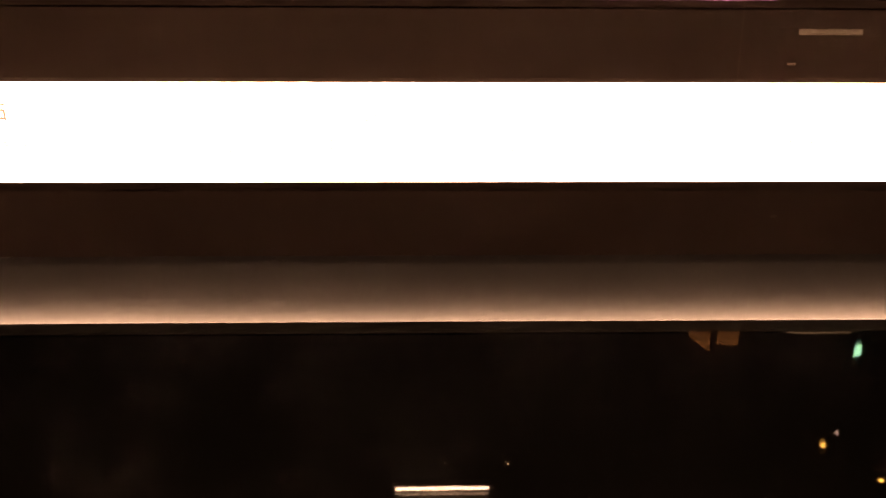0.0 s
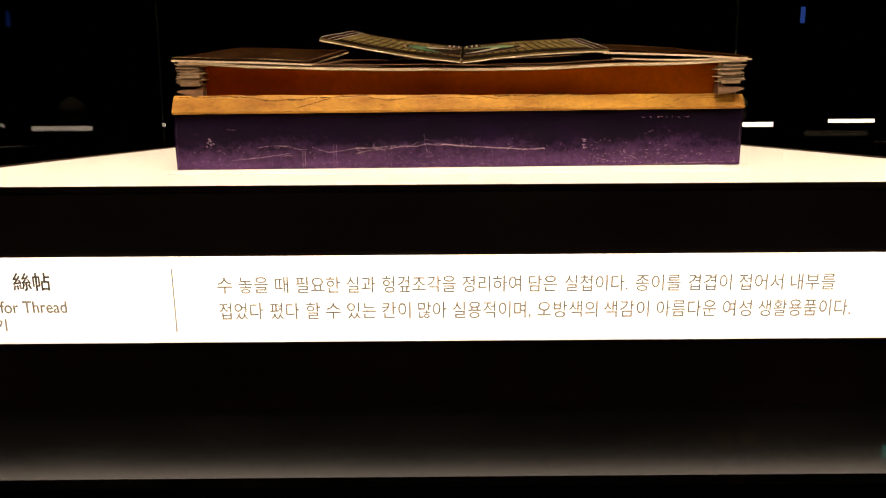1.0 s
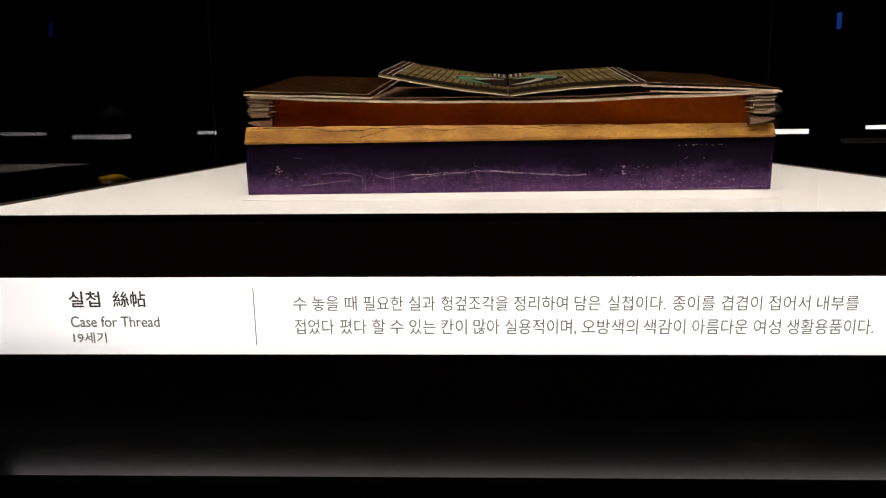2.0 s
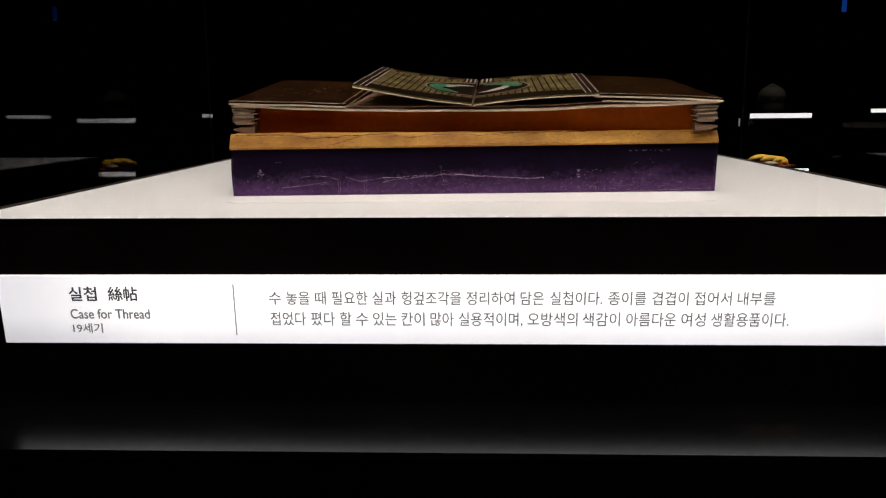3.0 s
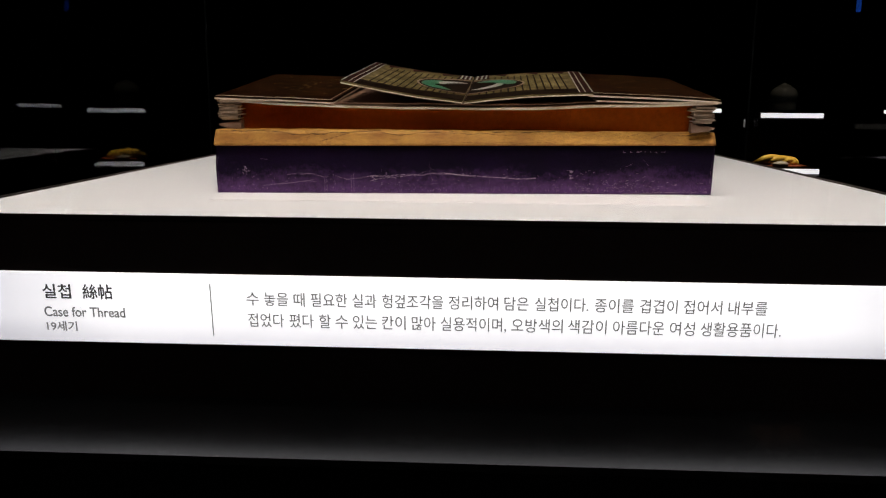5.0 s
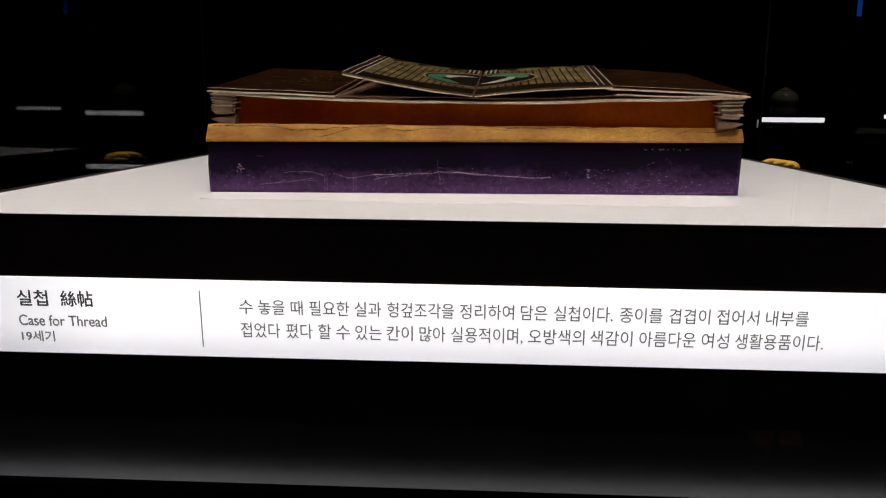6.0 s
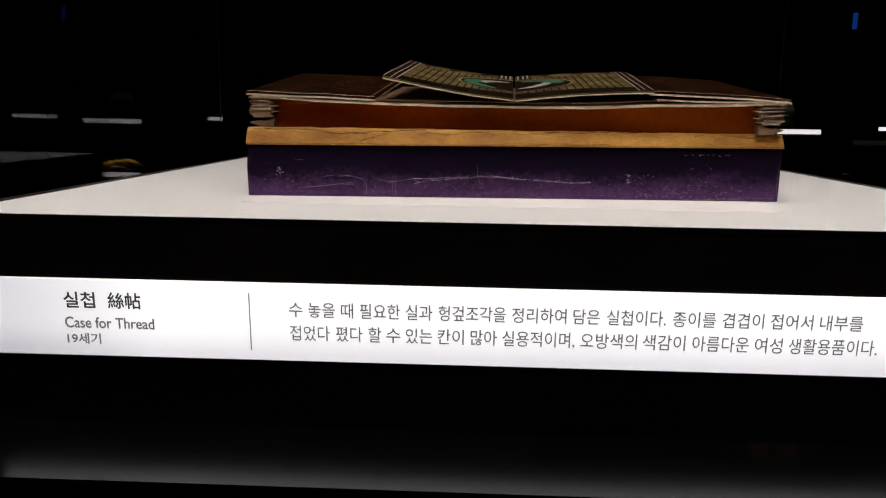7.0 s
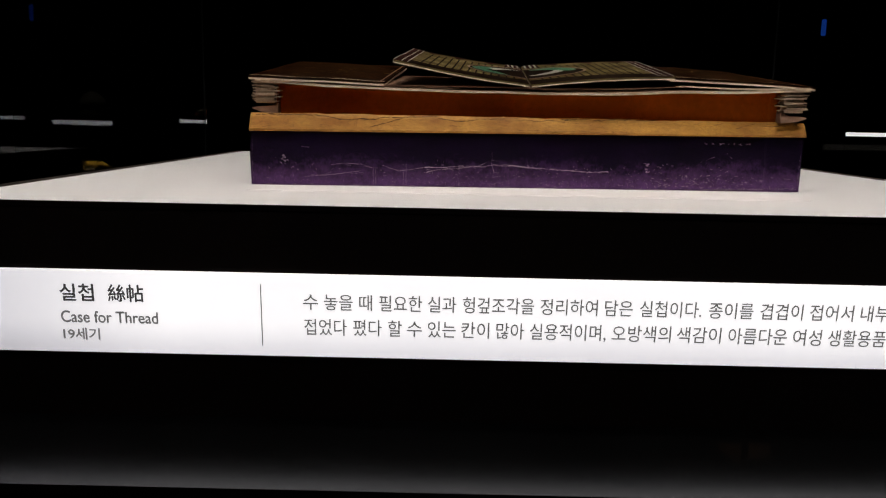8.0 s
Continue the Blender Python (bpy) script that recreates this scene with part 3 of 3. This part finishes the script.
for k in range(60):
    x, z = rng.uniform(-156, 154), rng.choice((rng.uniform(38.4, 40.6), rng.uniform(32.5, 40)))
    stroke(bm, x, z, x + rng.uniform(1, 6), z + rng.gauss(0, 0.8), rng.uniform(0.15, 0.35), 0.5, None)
tagged(part("crease_shade", bm, M_CREASE_SHADE, book, "creases in the ochre paper, their shade drawn as dark strokes"), kind="stuff")

# amber lining, set back behind the band


def sag(x):
    """Front height of the upper sheets: they hang in the middle."""
    s = min(1.0, abs(x) / 0.16)
    return 1.0552 + 0.0047 * s ** 2.2 + 0.0005 * noise.noise((x * 30, 5, 5)) + 0.0008 * math.exp(-((x - 0.085) / 0.03) ** 2)


part("lining", sheet(lambda u, v: loc(-0.1475 + 0.295 * u, 0.0105 + 0.135 * v, (1.0400 + (sag(-0.1475 + 0.295 * u) - 1.0412)) + 0.085 * 0.15 * v), 40, 2, 0.0172), M_AMBER, book, "amber paper lining in the recess")
# pleats at both ends
for side in (-1, 1):
    part("pleat_core", sheet(lambda u, v: loc(side * (0.1470 + 0.0108 * u), 0.0045 + 0.130 * v, 1.0592 + 0.09 * 0.15 * v), 4, 4, 0.0130), M_PLEAT, book, "stack of folded aged paper")
    z0 = 1.0464
    for k in range(10):
        z0 += rng.uniform(0.00100, 0.00160)
        reach, inner = 0.1592 + rng.gauss(0, 0.0009), 0.1452 + 0.0016 * math.sin(k * 2.1) + rng.uniform(-0.0006, 0.0006)
        droop, lean, front_y = rng.uniform(-0.0004, 0.0007), rng.gauss(0, 0.0004), 0.0012 + rng.uniform(0, 0.0022)

        def fold(u, v, z0=z0, reach=reach, inner=inner, droop=droop, lean=lean, front_y=front_y, k=k):
            x = inner + (reach - inner) * u
            y = front_y + 0.143 * v
            wave = 0.00045 * noise.noise((x * 160, y * 30, k * 3.7 + side))
            return loc(side * x, y, z0 - droop * math.sin(math.pi * u) + lean * u + wave + 0.09 * y * (0.2 + 0.09 * k))
        part("pleat", sheet(fold, 12, 8, 0.00062), M_PLEAT, book, "folded cream paper pleat" if k == 0 else "")
    bm = bmesh.new()
    wedge = [(0.1448, 1.0402), (0.1540, 1.0412), (0.1594, 1.0430), (0.1597, 1.0437), (0.1560, 1.0444), (0.1500, 1.0447), (0.1450, 1.0466)]
    rows = [[bm.verts.new(loc(side * x, 0.0022 + 0.0004 * k, z)) for k, (x, z) in enumerate(wedge)], [bm.verts.new(loc(side * x, 0.140, z + 0.004)) for x, z in wedge]]
    for k in range(len(wedge)):
        j = (k + 1) % len(wedge)
        bm.faces.new((rows[0][k], rows[1][k], rows[1][j], rows[0][j]))
    bm.faces.new(rows[0]), bm.faces.new(rows[1][::-1])
    part("lower_fold", bm, M_BROWNPAPER, book, "curled paper fold")

# upper sheets, lying one on another
for n, (x0, x1, up_z, th, mat, y0) in enumerate([(-0.1570, 0.1585, 0.0, 0.0014, M_CREAM, 0.0), (-0.0450, 0.0900, 0.0022, 0.0004, M_BROWNPAPER, -0.0006), (-0.1590, -0.0400, 0.0013, 0.0007, M_BROWNPAPER, 0.0012), (0.0250, 0.1570, 0.0004, 0.0008, M_CREAM, 0.0006), (-0.1500, 0.1500, 0.0010, 0.0004, M_BROWNPAPER, 0.003)]):
    def at(u, v, x0=x0, x1=x1, up_z=up_z, y0=y0, n=n):
        x = x0 + (x1 - x0) * u
        y = y0 + 0.0006 * noise.noise((x * 50, n, 0)) + 0.150 * v
        return loc(x, y, sag(x) + up_z + 0.09 * v * 0.150)
    part("inner_sheet", sheet(at, 48, 6, th), mat, book, "cream paper sheet edge" if mat is M_CREAM else "brown inner paper")

# one more loose sheet under the lid, springing up towards its inner end
part("inner_sheet", sheet(lambda u, v: loc(0.0840 + 0.0752 * u, -0.0006 + 0.146 * v, sag(0.084 + 0.075 * u) + 0.0006 + 0.0024 * (1 - u) ** 1.3 + 0.085 * 0.146 * v), 24, 6, 0.0008), M_CREAM, book, "cream paper sheet edge")
part("inner_sheet", sheet(lambda u, v: loc(-0.0790 + 0.1580 * u, 0.0008 + 0.144 * v, sag(-0.079 + 0.158 * u) + 0.0016 + 0.0006 * math.sin(5 * u) + 0.085 * 0.144 * v), 24, 6, 0.0005), M_BROWNPAPER, book, "brown inner paper")


def lid_z(x, y):
    return 0.120 * max(0.0, y)


# the two outer lid panels, on cream backing boards
def left_panel(u, v, dzp=0.0, inset=0.0):
    x = -0.1605 + inset + (0.0774 - inset) * u + 0.004 * v * u
    y = -0.0005 + inset + (0.157 - 2 * inset) * v
    return loc(x, y, 1.0617 - 0.0025 * u + dzp + lid_z(x, y) + 0.0004 * noise.noise((x * 40, y * 40, 2)))


def right_panel(u, v, dzp=0.0, inset=0.0):
    x = 0.0790 + (0.0825 - inset) * u + 0.006 * v * (1 - u)
    y = -0.0005 + inset + (0.156 - 2 * inset) * v
    return loc(x, y, 1.0645 - 0.0036 * u + dzp + lid_z(x, y) * (0.95) + 0.0006 * math.sin(u * 3.1) + 0.0004 * noise.noise((x * 40, y * 40, 2)))


for side, at in (("left", left_panel), ("right", right_panel)):
    panel = part("lid_panel", sheet(at, 20, 16, 0.0009), M_PANEL, book, "dark brown painted lid panel with faded flowers")
    part("backing", sheet(lambda u, v, at=at: at(u, v, -0.0012) + Vector((0, -0.0004, 0)), 20, 4, 0.0009), M_CREAM, panel, "cream paper board edge")
    bm = bmesh.new()
    for k in range(46):
        u, v = min(0.93, max(0.07, rng.gauss(0.55, 0.2))), min(0.93, max(0.06, rng.gauss(0.55, 0.22)))
        a, ln_, wd = rng.gauss(0, 0.5), rng.uniform(0.008, 0.034), rng.uniform(0.003, 0.008)
        ring = []
        for q in range(7):
            th = 2 * math.pi * q / 7
            du, dv = ln_ * math.cos(th), wd * math.sin(th)
            ring.append(bm.verts.new(at(u + du * math.cos(a) - dv * math.sin(a), v + du * math.sin(a) + dv * math.cos(a), 0.0003)))
        bm.faces.new(ring)
    tagged(part("motif", bm, M_MOTIF, panel, "faded ochre flower strokes"), kind="stuff")
    bm = bmesh.new()
    for v in ((0.0, 0.012),):
        ring = [bm.verts.new(at(i / 20, v[0], 0.0004)) for i in range(21)]
        ring2 = [bm.verts.new(at(i / 20, v[1], 0.0004)) for i in range(21)]
        for i in range(20):
            bm.faces.new((ring[i], ring[i + 1], ring2[i + 1], ring2[i]))
    part("rim", bm, M_CREAM, panel, "worn cream rim")
    if side == "left":
        bm = bmesh.new()
        line = [(bm.verts.new(at(0.972, k / 16, 0.0004)), bm.verts.new(at(0.962, k / 16, 0.0004))) for k in range(17)]
        for a, b in zip(line, line[1:]):
            bm.faces.new((a[0], a[1], b[1], b[0]))
        part("edge_line", bm, M_BROWNPAPER, panel, "pale line along the inner edge")

# the opened middle flaps: two striped leaves meeting in a fold
FL = [Vector(p) for p in ((-0.0780, -0.0030, 1.0716), (-0.0007, -0.0030, 1.0592), (0.0046, 0.1420, 1.0786), (-0.0728, 0.1340, 1.0892))]
FR = [Vector(p) for p in ((0.0007, -0.0030, 1.0590), (0.0815, -0.0025, 1.0648), (0.0862, 0.1240, 1.0824), (0.0062, 0.1420, 1.0786))]


def leaf_at(quad, bend):
    a, b, c, d = quad

    def at(u, v, lift=0.0):
        p = (a * (1 - u) + b * u) * (1 - v) + (d * (1 - u) + c * u) * v
        p = p + Vector((0, 0, bend * math.sin(math.pi * u) + lift + 0.0003 * noise.noise((p.x * 60, p.y * 60, 8))))
        return loc(*p)
    return at


def patch(bm, at, ring, lift, n=6):
    """A flat inlay on a leaf, from an outline in (u, v), its long sides split so that it follows the leaf."""
    pts = []
    for (u0, v0), (u1, v1) in zip(ring, ring[1:] + ring[:1]):
        pts += [(u0 + (u1 - u0) * k / n, v0 + (v1 - v0) * k / n) for k in range(n)]
    bm.faces.new([bm.verts.new(at(u, v, lift)) for u, v in pts])


def strip(bm, at, p0, p1, w, lift, n=8):
    (u0, v0), (u1, v1) = p0, p1
    d = math.hypot(u1 - u0, v1 - v0)
    nx, ny = -(v1 - v0) / d * w / 2, (u1 - u0) / d * w / 2
    last = None
    for k in range(n + 1):
        u, v = u0 + (u1 - u0) * k / n, v0 + (v1 - v0) * k / n
        now = (bm.verts.new(at(u - nx, v - ny, lift)), bm.verts.new(at(u + nx, v + ny, lift)))
        if last:
            bm.faces.new((last[0], now[0], now[1], last[1]))
        last = now


def crescent(bm, at, cu, cv, ru, rv, wide, a0, a1, lift, n=24):
    """A curved sliver round (cu, cv) on a leaf, widest in its middle and pointed at both ends."""
    last = None
    for k in range(n + 1):
        a, w = a0 + (a1 - a0) * k / n, wide * math.sin(math.pi * (0.03 + 0.94 * k / n)) ** 0.7
        now = [bm.verts.new(at(cu + ru * f * math.cos(a), cv + rv * f * math.sin(a), lift)) for f in (1 - w, 1 + w)]
        if last:
            bm.faces.new((last[0], now[0], now[1], last[1]))
        last = now


def ring_band(bm, at, cu, cv, ru0, rv0, ru1, rv1, a0, a1, lift, n=18):
    last = None
    for k in range(n + 1):
        a = a0 + (a1 - a0) * k / n
        now = (bm.verts.new(at(cu + ru0 * math.cos(a), cv + rv0 * math.sin(a), lift)), bm.verts.new(at(cu + ru1 * math.cos(a), cv + rv1 * math.sin(a), lift)))
        if last:
            bm.faces.new((last[0], now[0], now[1], last[1]))
        last = now


for quad, fold, outer, bend in ((FL, 1.0, 0.0, -0.0012), (FR, 0.0, 1.0, 0.0012)):
    at = leaf_at(quad, bend)
    s = 1 if fold == 1.0 else -1
    leaf = part("flap", sheet(at, 20, 16, 0.0007), M_LEAF, book, "opened straw-yellow flap with dark stripes")
    part("backing", sheet(lambda u, v, at=at: at(u, v, -0.0008) + Vector((0, -0.0003, 0)), 20, 4, 0.0006), M_CREAM, leaf, "cream paper edge")

    def U(d, fold=fold, s=s):
        """u at the distance d from the fold, as a share of the leaf."""
        return fold - s * d
    L1, L2, L3 = 0.00025, 0.00045, 0.00065
    for k in range(13):
        d = 0.10 + 0.060 * k
        bm = bmesh.new()
        strip(bm, at, (U(d), 0.14), (U(d - 0.02), 0.86), 0.013, L1)
        part("stripe", bm, M_STRIPE, leaf)
    bm = bmesh.new()
    strip(bm, at, (U(0.0), 0.095), (U(1.0), 0.095), 0.17, L1)
    part("border", bm, M_STRIPE, leaf, "dark brown border")
    bm = bmesh.new()
    strip(bm, at, (U(0.10), 0.985), (U(1.0), 0.985), 0.03, L1)
    part("border", bm, M_STRIPE, leaf, "dark brown border")
    bm = bmesh.new()
    strip(bm, at, (U(0.945), 0.01), (U(0.945), 0.99), 0.085, L2)
    part("border", bm, M_MAROON, leaf, "maroon border")
    bm = bmesh.new()
    for d, w in ((0.995, 0.008), (0.897, 0.007), (0.940, 0.006)):
        strip(bm, at, (U(d), 0.01), (U(d), 0.99), w, L3)
    part("piping", bm, M_PALE, leaf, "pale edge lines")
    # little triangles along the far border
    for d in (0.32, 0.62, 0.86):
        bm = bmesh.new()
        patch(bm, at, [(U(d), 0.97), (U(d - 0.14), 0.97), (U(d - 0.03), 0.85)], L2, 3)
        part("triangle", bm, M_MAROON, leaf)
    # half of the round device on the fold
    a0, a1 = (math.pi / 2, 3 * math.pi / 2) if s == 1 else (-math.pi / 2, math.pi / 2)
    cv = 0.49
    bm = bmesh.new()
    ring_band(bm, at, fold, cv, 0.0, 0.0, 0.46, 0.25, a0, a1, L2)
    part("medallion", bm, M_STRIPE, leaf, "dark round medallion half")
    bm = bmesh.new()
    ring_band(bm, at, fold, cv, 0.456, 0.250, 0.476, 0.272, a0, a1, L3)
    part("medallion_rim", bm, M_BROWNPAPER, leaf, "pale brown medallion rim")
    am = math.pi if s == 1 else 0.0
    lo, hi = (am - 0.75, am + 1.15) if s == 1 else (am - 0.15, am + 1.45)
    bm = bmesh.new()
    crescent(bm, at, fold, cv, 0.35, 0.195, 0.24, lo, hi, L3)
    part("crescent", bm, M_GREEN, leaf, "green crescent")
    bm = bmesh.new()
    lo, hi = (am - 1.5, am + 0.1) if s == 1 else (am - 1.5, am + 0.35)
    crescent(bm, at, fold, cv, 0.25, 0.135, 0.22, lo, hi, L3 + 0.0002)
    part("crescent", bm, M_PALE, leaf, "white crescent")
    bm = bmesh.new()
    strip(bm, at, (U(0.075), 0.80), (U(0.075), 0.985), 0.13, L2)
    part("tick_ground", bm, M_MAROON, leaf, "maroon ground of the fold stripes")
    bm = bmesh.new()
    for d in (0.025, 0.07, 0.11):
        strip(bm, at, (U(d), 0.80), (U(d), 0.985), 0.016, L3)
    part("tick", bm, M_PALE, leaf, "pale stripes at the fold")

# ---- other cases, far across the gallery ----


def far_case(x, y, label_z, width, glow, turn=0.0, plate=0.023, deep=0.7):
    """A black case with a lit caption strip: its base at (x, y) on the floor, its front towards -y."""
    c = thing("display_case", (x, y, 0), "dark display case with a small lit caption strip", "display case", "far display cases")
    c.rotation_euler = (0, 0, radians(turn))
    part("pedestal", boxed(-max(0.42, width / 2 + 0.01), max(0.42, width / 2 + 0.01), 0.0, deep, 0.0, label_z - 0.06, 0.004), M_DULL, c)
    part("block", boxed(-max(0.36, width / 2 + 0.01), max(0.36, width / 2 + 0.01), 0.02, deep - 0.04, label_z - 0.06, label_z + plate + 0.012, 0.003), M_DULL, c)
    # an added black ledge that stops the strip from mirroring in the floor
    part("ledge", boxed(-max(0.43, width / 2 + 0.02), max(0.43, width / 2 + 0.02), -0.16, 0.0, label_z - plate - 0.03, label_z - plate - 0.006, 0.002), M_DULL, c)
    part("caption_strip", boxed(-width / 2, width / 2, 0.005, 0.018, label_z - plate, label_z + plate, 0.003), glow, c, "lit white caption strip")
    return c


far_case(3.08, 7.74, 0.941, 0.61, M_FARBOX)
far_case(3.556, 13.6, 0.929, 1.00, M_FARBOX, plate=0.030)
far_case(7.12, 13.5, 0.932, 0.80, M_FARBOX, plate=0.031)
far_case(2.898, 7.25, 0.426, 0.585, M_FARBOX, deep=0.31)
dim = far_case(3.24, -6.50, 0.883, 0.512, M_DIMBOX, 180, plate=0.022)
part("small_plate", boxed(0.262, 0.330, -0.004, 0.0, 0.622, 0.640, 0.002), M_DIMBOX, dim, "small lit plate")

jar = thing("jar", (3.07, 8.00, 0.976), "rounded grey glazed jar on a dark case", "jar")
part("body", lathe([(0.12, 0.0), (0.127, 0.02), (0.127, 0.06), (0.127, 0.13), (0.138, 0.14), (0.135, 0.18), (0.112, 0.225), (0.065, 0.255)]), M_JAR, jar, smooth=True)
part("lid", lathe([(0.072, 0.254), (0.06, 0.265), (0.03, 0.276), (0.014, 0.282), (0.012, 0.290)]), M_JAR, jar, "domed lid", smooth=True)
gold = thing("gold_ornament", (2.855, 7.40, 0.461), "folded golden silk ornament lying on a dark case", "ornament")
for k in range(4):
    pts = []
    for q in range(13):
        a = math.pi * q / 12
        pts.append((0.21 * math.cos(a) * (1 - 0.13 * k) - 0.03 + 0.025 * k, 0.018 * k - 0.02 + 0.04 * math.sin(2 * a + k), 0.024 + 0.064 * (1 - 0.22 * k) * math.sin(a) ** 0.8 + 0.009 * math.sin(4 * a + 2 * k)))
    part("fold", tube(pts, [0.014 + 0.013 * math.sin(math.pi * q / 12) for q in range(13)]), M_GOLD, gold, "golden silk fold", smooth=True)
part("pale_lining", lathe([(0.02, 0.012), (0.085, 0.016), (0.10, 0.03), (0.07, 0.05), (0.02, 0.058)], 14), M_PALE, gold, "pale silk lining", smooth=True)
part("base_cloth", boxed(-0.27, 0.27, -0.06, 0.10, 0.0, 0.014, 0.006), M_RED, gold, "dull red cloth base")
part("tassel", tube([(-0.25, -0.02, 0.03), (-0.20, -0.02, 0.045), (-0.13, -0.01, 0.04), (-0.06, 0, 0.03)], [0.014, 0.028, 0.026, 0.012], 10), M_RED, gold, "dull red silk tassel", smooth=True)
bundle = thing("cloth_bundle", (3.74, 13.90, 0.971), "dull red cloth bundle on a dark case", "textile")
part("cloth", tube([(-0.17, 0, 0.05), (-0.09, 0, 0.09), (0.02, 0.01, 0.08), (0.14, 0, 0.05)], [0.045, 0.085, 0.078, 0.045], 12), M_RED, bundle, smooth=True)
part("pale_lining", tube([(-0.10, -0.05, 0.11), (-0.02, -0.06, 0.15), (0.07, -0.05, 0.12)], [0.02, 0.04, 0.02], 10), M_PALE, bundle, "pale silk lining", smooth=True)


def track_spotlight(eye, target, glow=None, wide=0.02):
    """A small spotlight under the ceiling; glow: the look of its lens, where it is lit."""
    fix = thing("track_spotlight", eye, "small black ceiling track spotlight" + (" with a lit lens" if glow else ""), "spotlight", "track spotlights")
    d = (Vector(target) - Vector(eye)).normalized()
    part("housing", tube([tuple(-d * 0.15), tuple(-d * 0.05), tuple(d * 0.02)], [0.03, 0.04, 0.045], 14), M_BLACK, fix)
    part("stem", boxed(-0.008, 0.008, -0.008, 0.008, 0.04, RH - eye[2]), M_BLACK, fix)
    if glow:
        part("lens", tube([tuple(d * 0.021), tuple(d * 0.026), tuple(d * 0.03)], [wide, wide, wide * 0.7], 14), glow, fix, "lit lens")
    return d


# spotlights over the exhibits; the three far ones are unseen, added for brightness
track_spotlight(tuple(KEY_AT), tuple(KEY_TO))
for eye, target, power in [((3.05, 7.15, 3.3), (3.07, 8.00, 1.1), 9), ((2.8, 6.5, 3.3), (2.855, 7.40, 0.50), 560), ((3.66, 13.0, 3.3), (3.74, 13.90, 1.07), 40)]:
    d = track_spotlight(eye, target)
    spot_lamp("added_spot_light", Vector(eye) + d * 0.04, target, power, 9, (1.0, 0.86, 0.66))
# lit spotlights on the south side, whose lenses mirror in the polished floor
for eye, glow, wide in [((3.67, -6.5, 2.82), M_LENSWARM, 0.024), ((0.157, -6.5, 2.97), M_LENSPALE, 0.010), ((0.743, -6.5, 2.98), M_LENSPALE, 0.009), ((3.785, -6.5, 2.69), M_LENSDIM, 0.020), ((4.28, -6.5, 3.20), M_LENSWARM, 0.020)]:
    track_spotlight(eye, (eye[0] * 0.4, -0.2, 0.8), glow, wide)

# ---- signs and small lights ----
sign = thing("exit_sign", (4.405, -7.45, 2.17), "glowing green exit sign hanging from the ceiling", "sign")
sign.rotation_euler = (0, 0, radians(-25))
part("sign_box", boxed(-0.07, 0.07, -0.02, 0.02, 0.02, 0.19, 0.006), M_BLACK, sign)
part("sign_face", boxed(-0.054, 0.054, 0.02, 0.024, 0.045, 0.175), M_EXIT, sign, "glowing green face")
part("hanger", boxed(-0.01, 0.01, -0.01, 0.01, 0.19, RH - 2.17), M_BLACK, sign)
# a glowing bar added on the floor, standing in for a reflected white strip
bar_light = thing("floor_reflection_bar", (0.0135, -1.477, 0.0), "slim glowing bar added on the floor in place of a reflected white strip", "floor light")
part("housing", boxed(-0.110, 0.110, -0.012, 0.012, 0.0, 0.014, 0.002), M_BLACK, bar_light)
part("lens", boxed(-0.102, 0.102, 0.012, 0.014, 0.0045, 0.0095), M_FARBOX, bar_light, "glowing white lens")
blue = thing("blue_lamp", (4.165, 9.0, 2.07), "small dim blue lamp on a black bracket", "lamp")
part("lens", boxed(-0.026, 0.026, -0.02, 0.0, 0.0, 0.18, 0.012), M_BLUE, blue, "dim blue lens")
part("bracket", boxed(-0.02, 0.02, 0.0, 0.03, 0.05, RH - 2.07, 0.002), M_BLACK, blue)

# invented post and glowing panels for a warm patch split by a dark upright
wash = thing("warm_glow_post", (3.325, -8.50, 0.0), "black post with two dim warm panels, added for a mirrored warm glow", "lamp")
part("post", boxed(-0.035, 0.035, -0.03, 0.03, 0.0, 2.95, 0.004), M_BLACK, wash)
for side in (-1, 1):
    bm = prism([(-0.01, 2.50), (0.01, 2.50), (0.01, 2.66), (-0.01, 2.66)], min(side * 0.038, side * 0.29), max(side * 0.038, side * 0.29))
    for v in bm.verts:
        if side < 0 and v.co.x < -0.2 and v.co.z > 2.6:
            v.co.z -= 0.10
        elif side < 0 and v.co.z > 2.6:
            v.co.z += 0.09
    part("panel", bm, M_WASH, wash, "dim warm glowing panel")
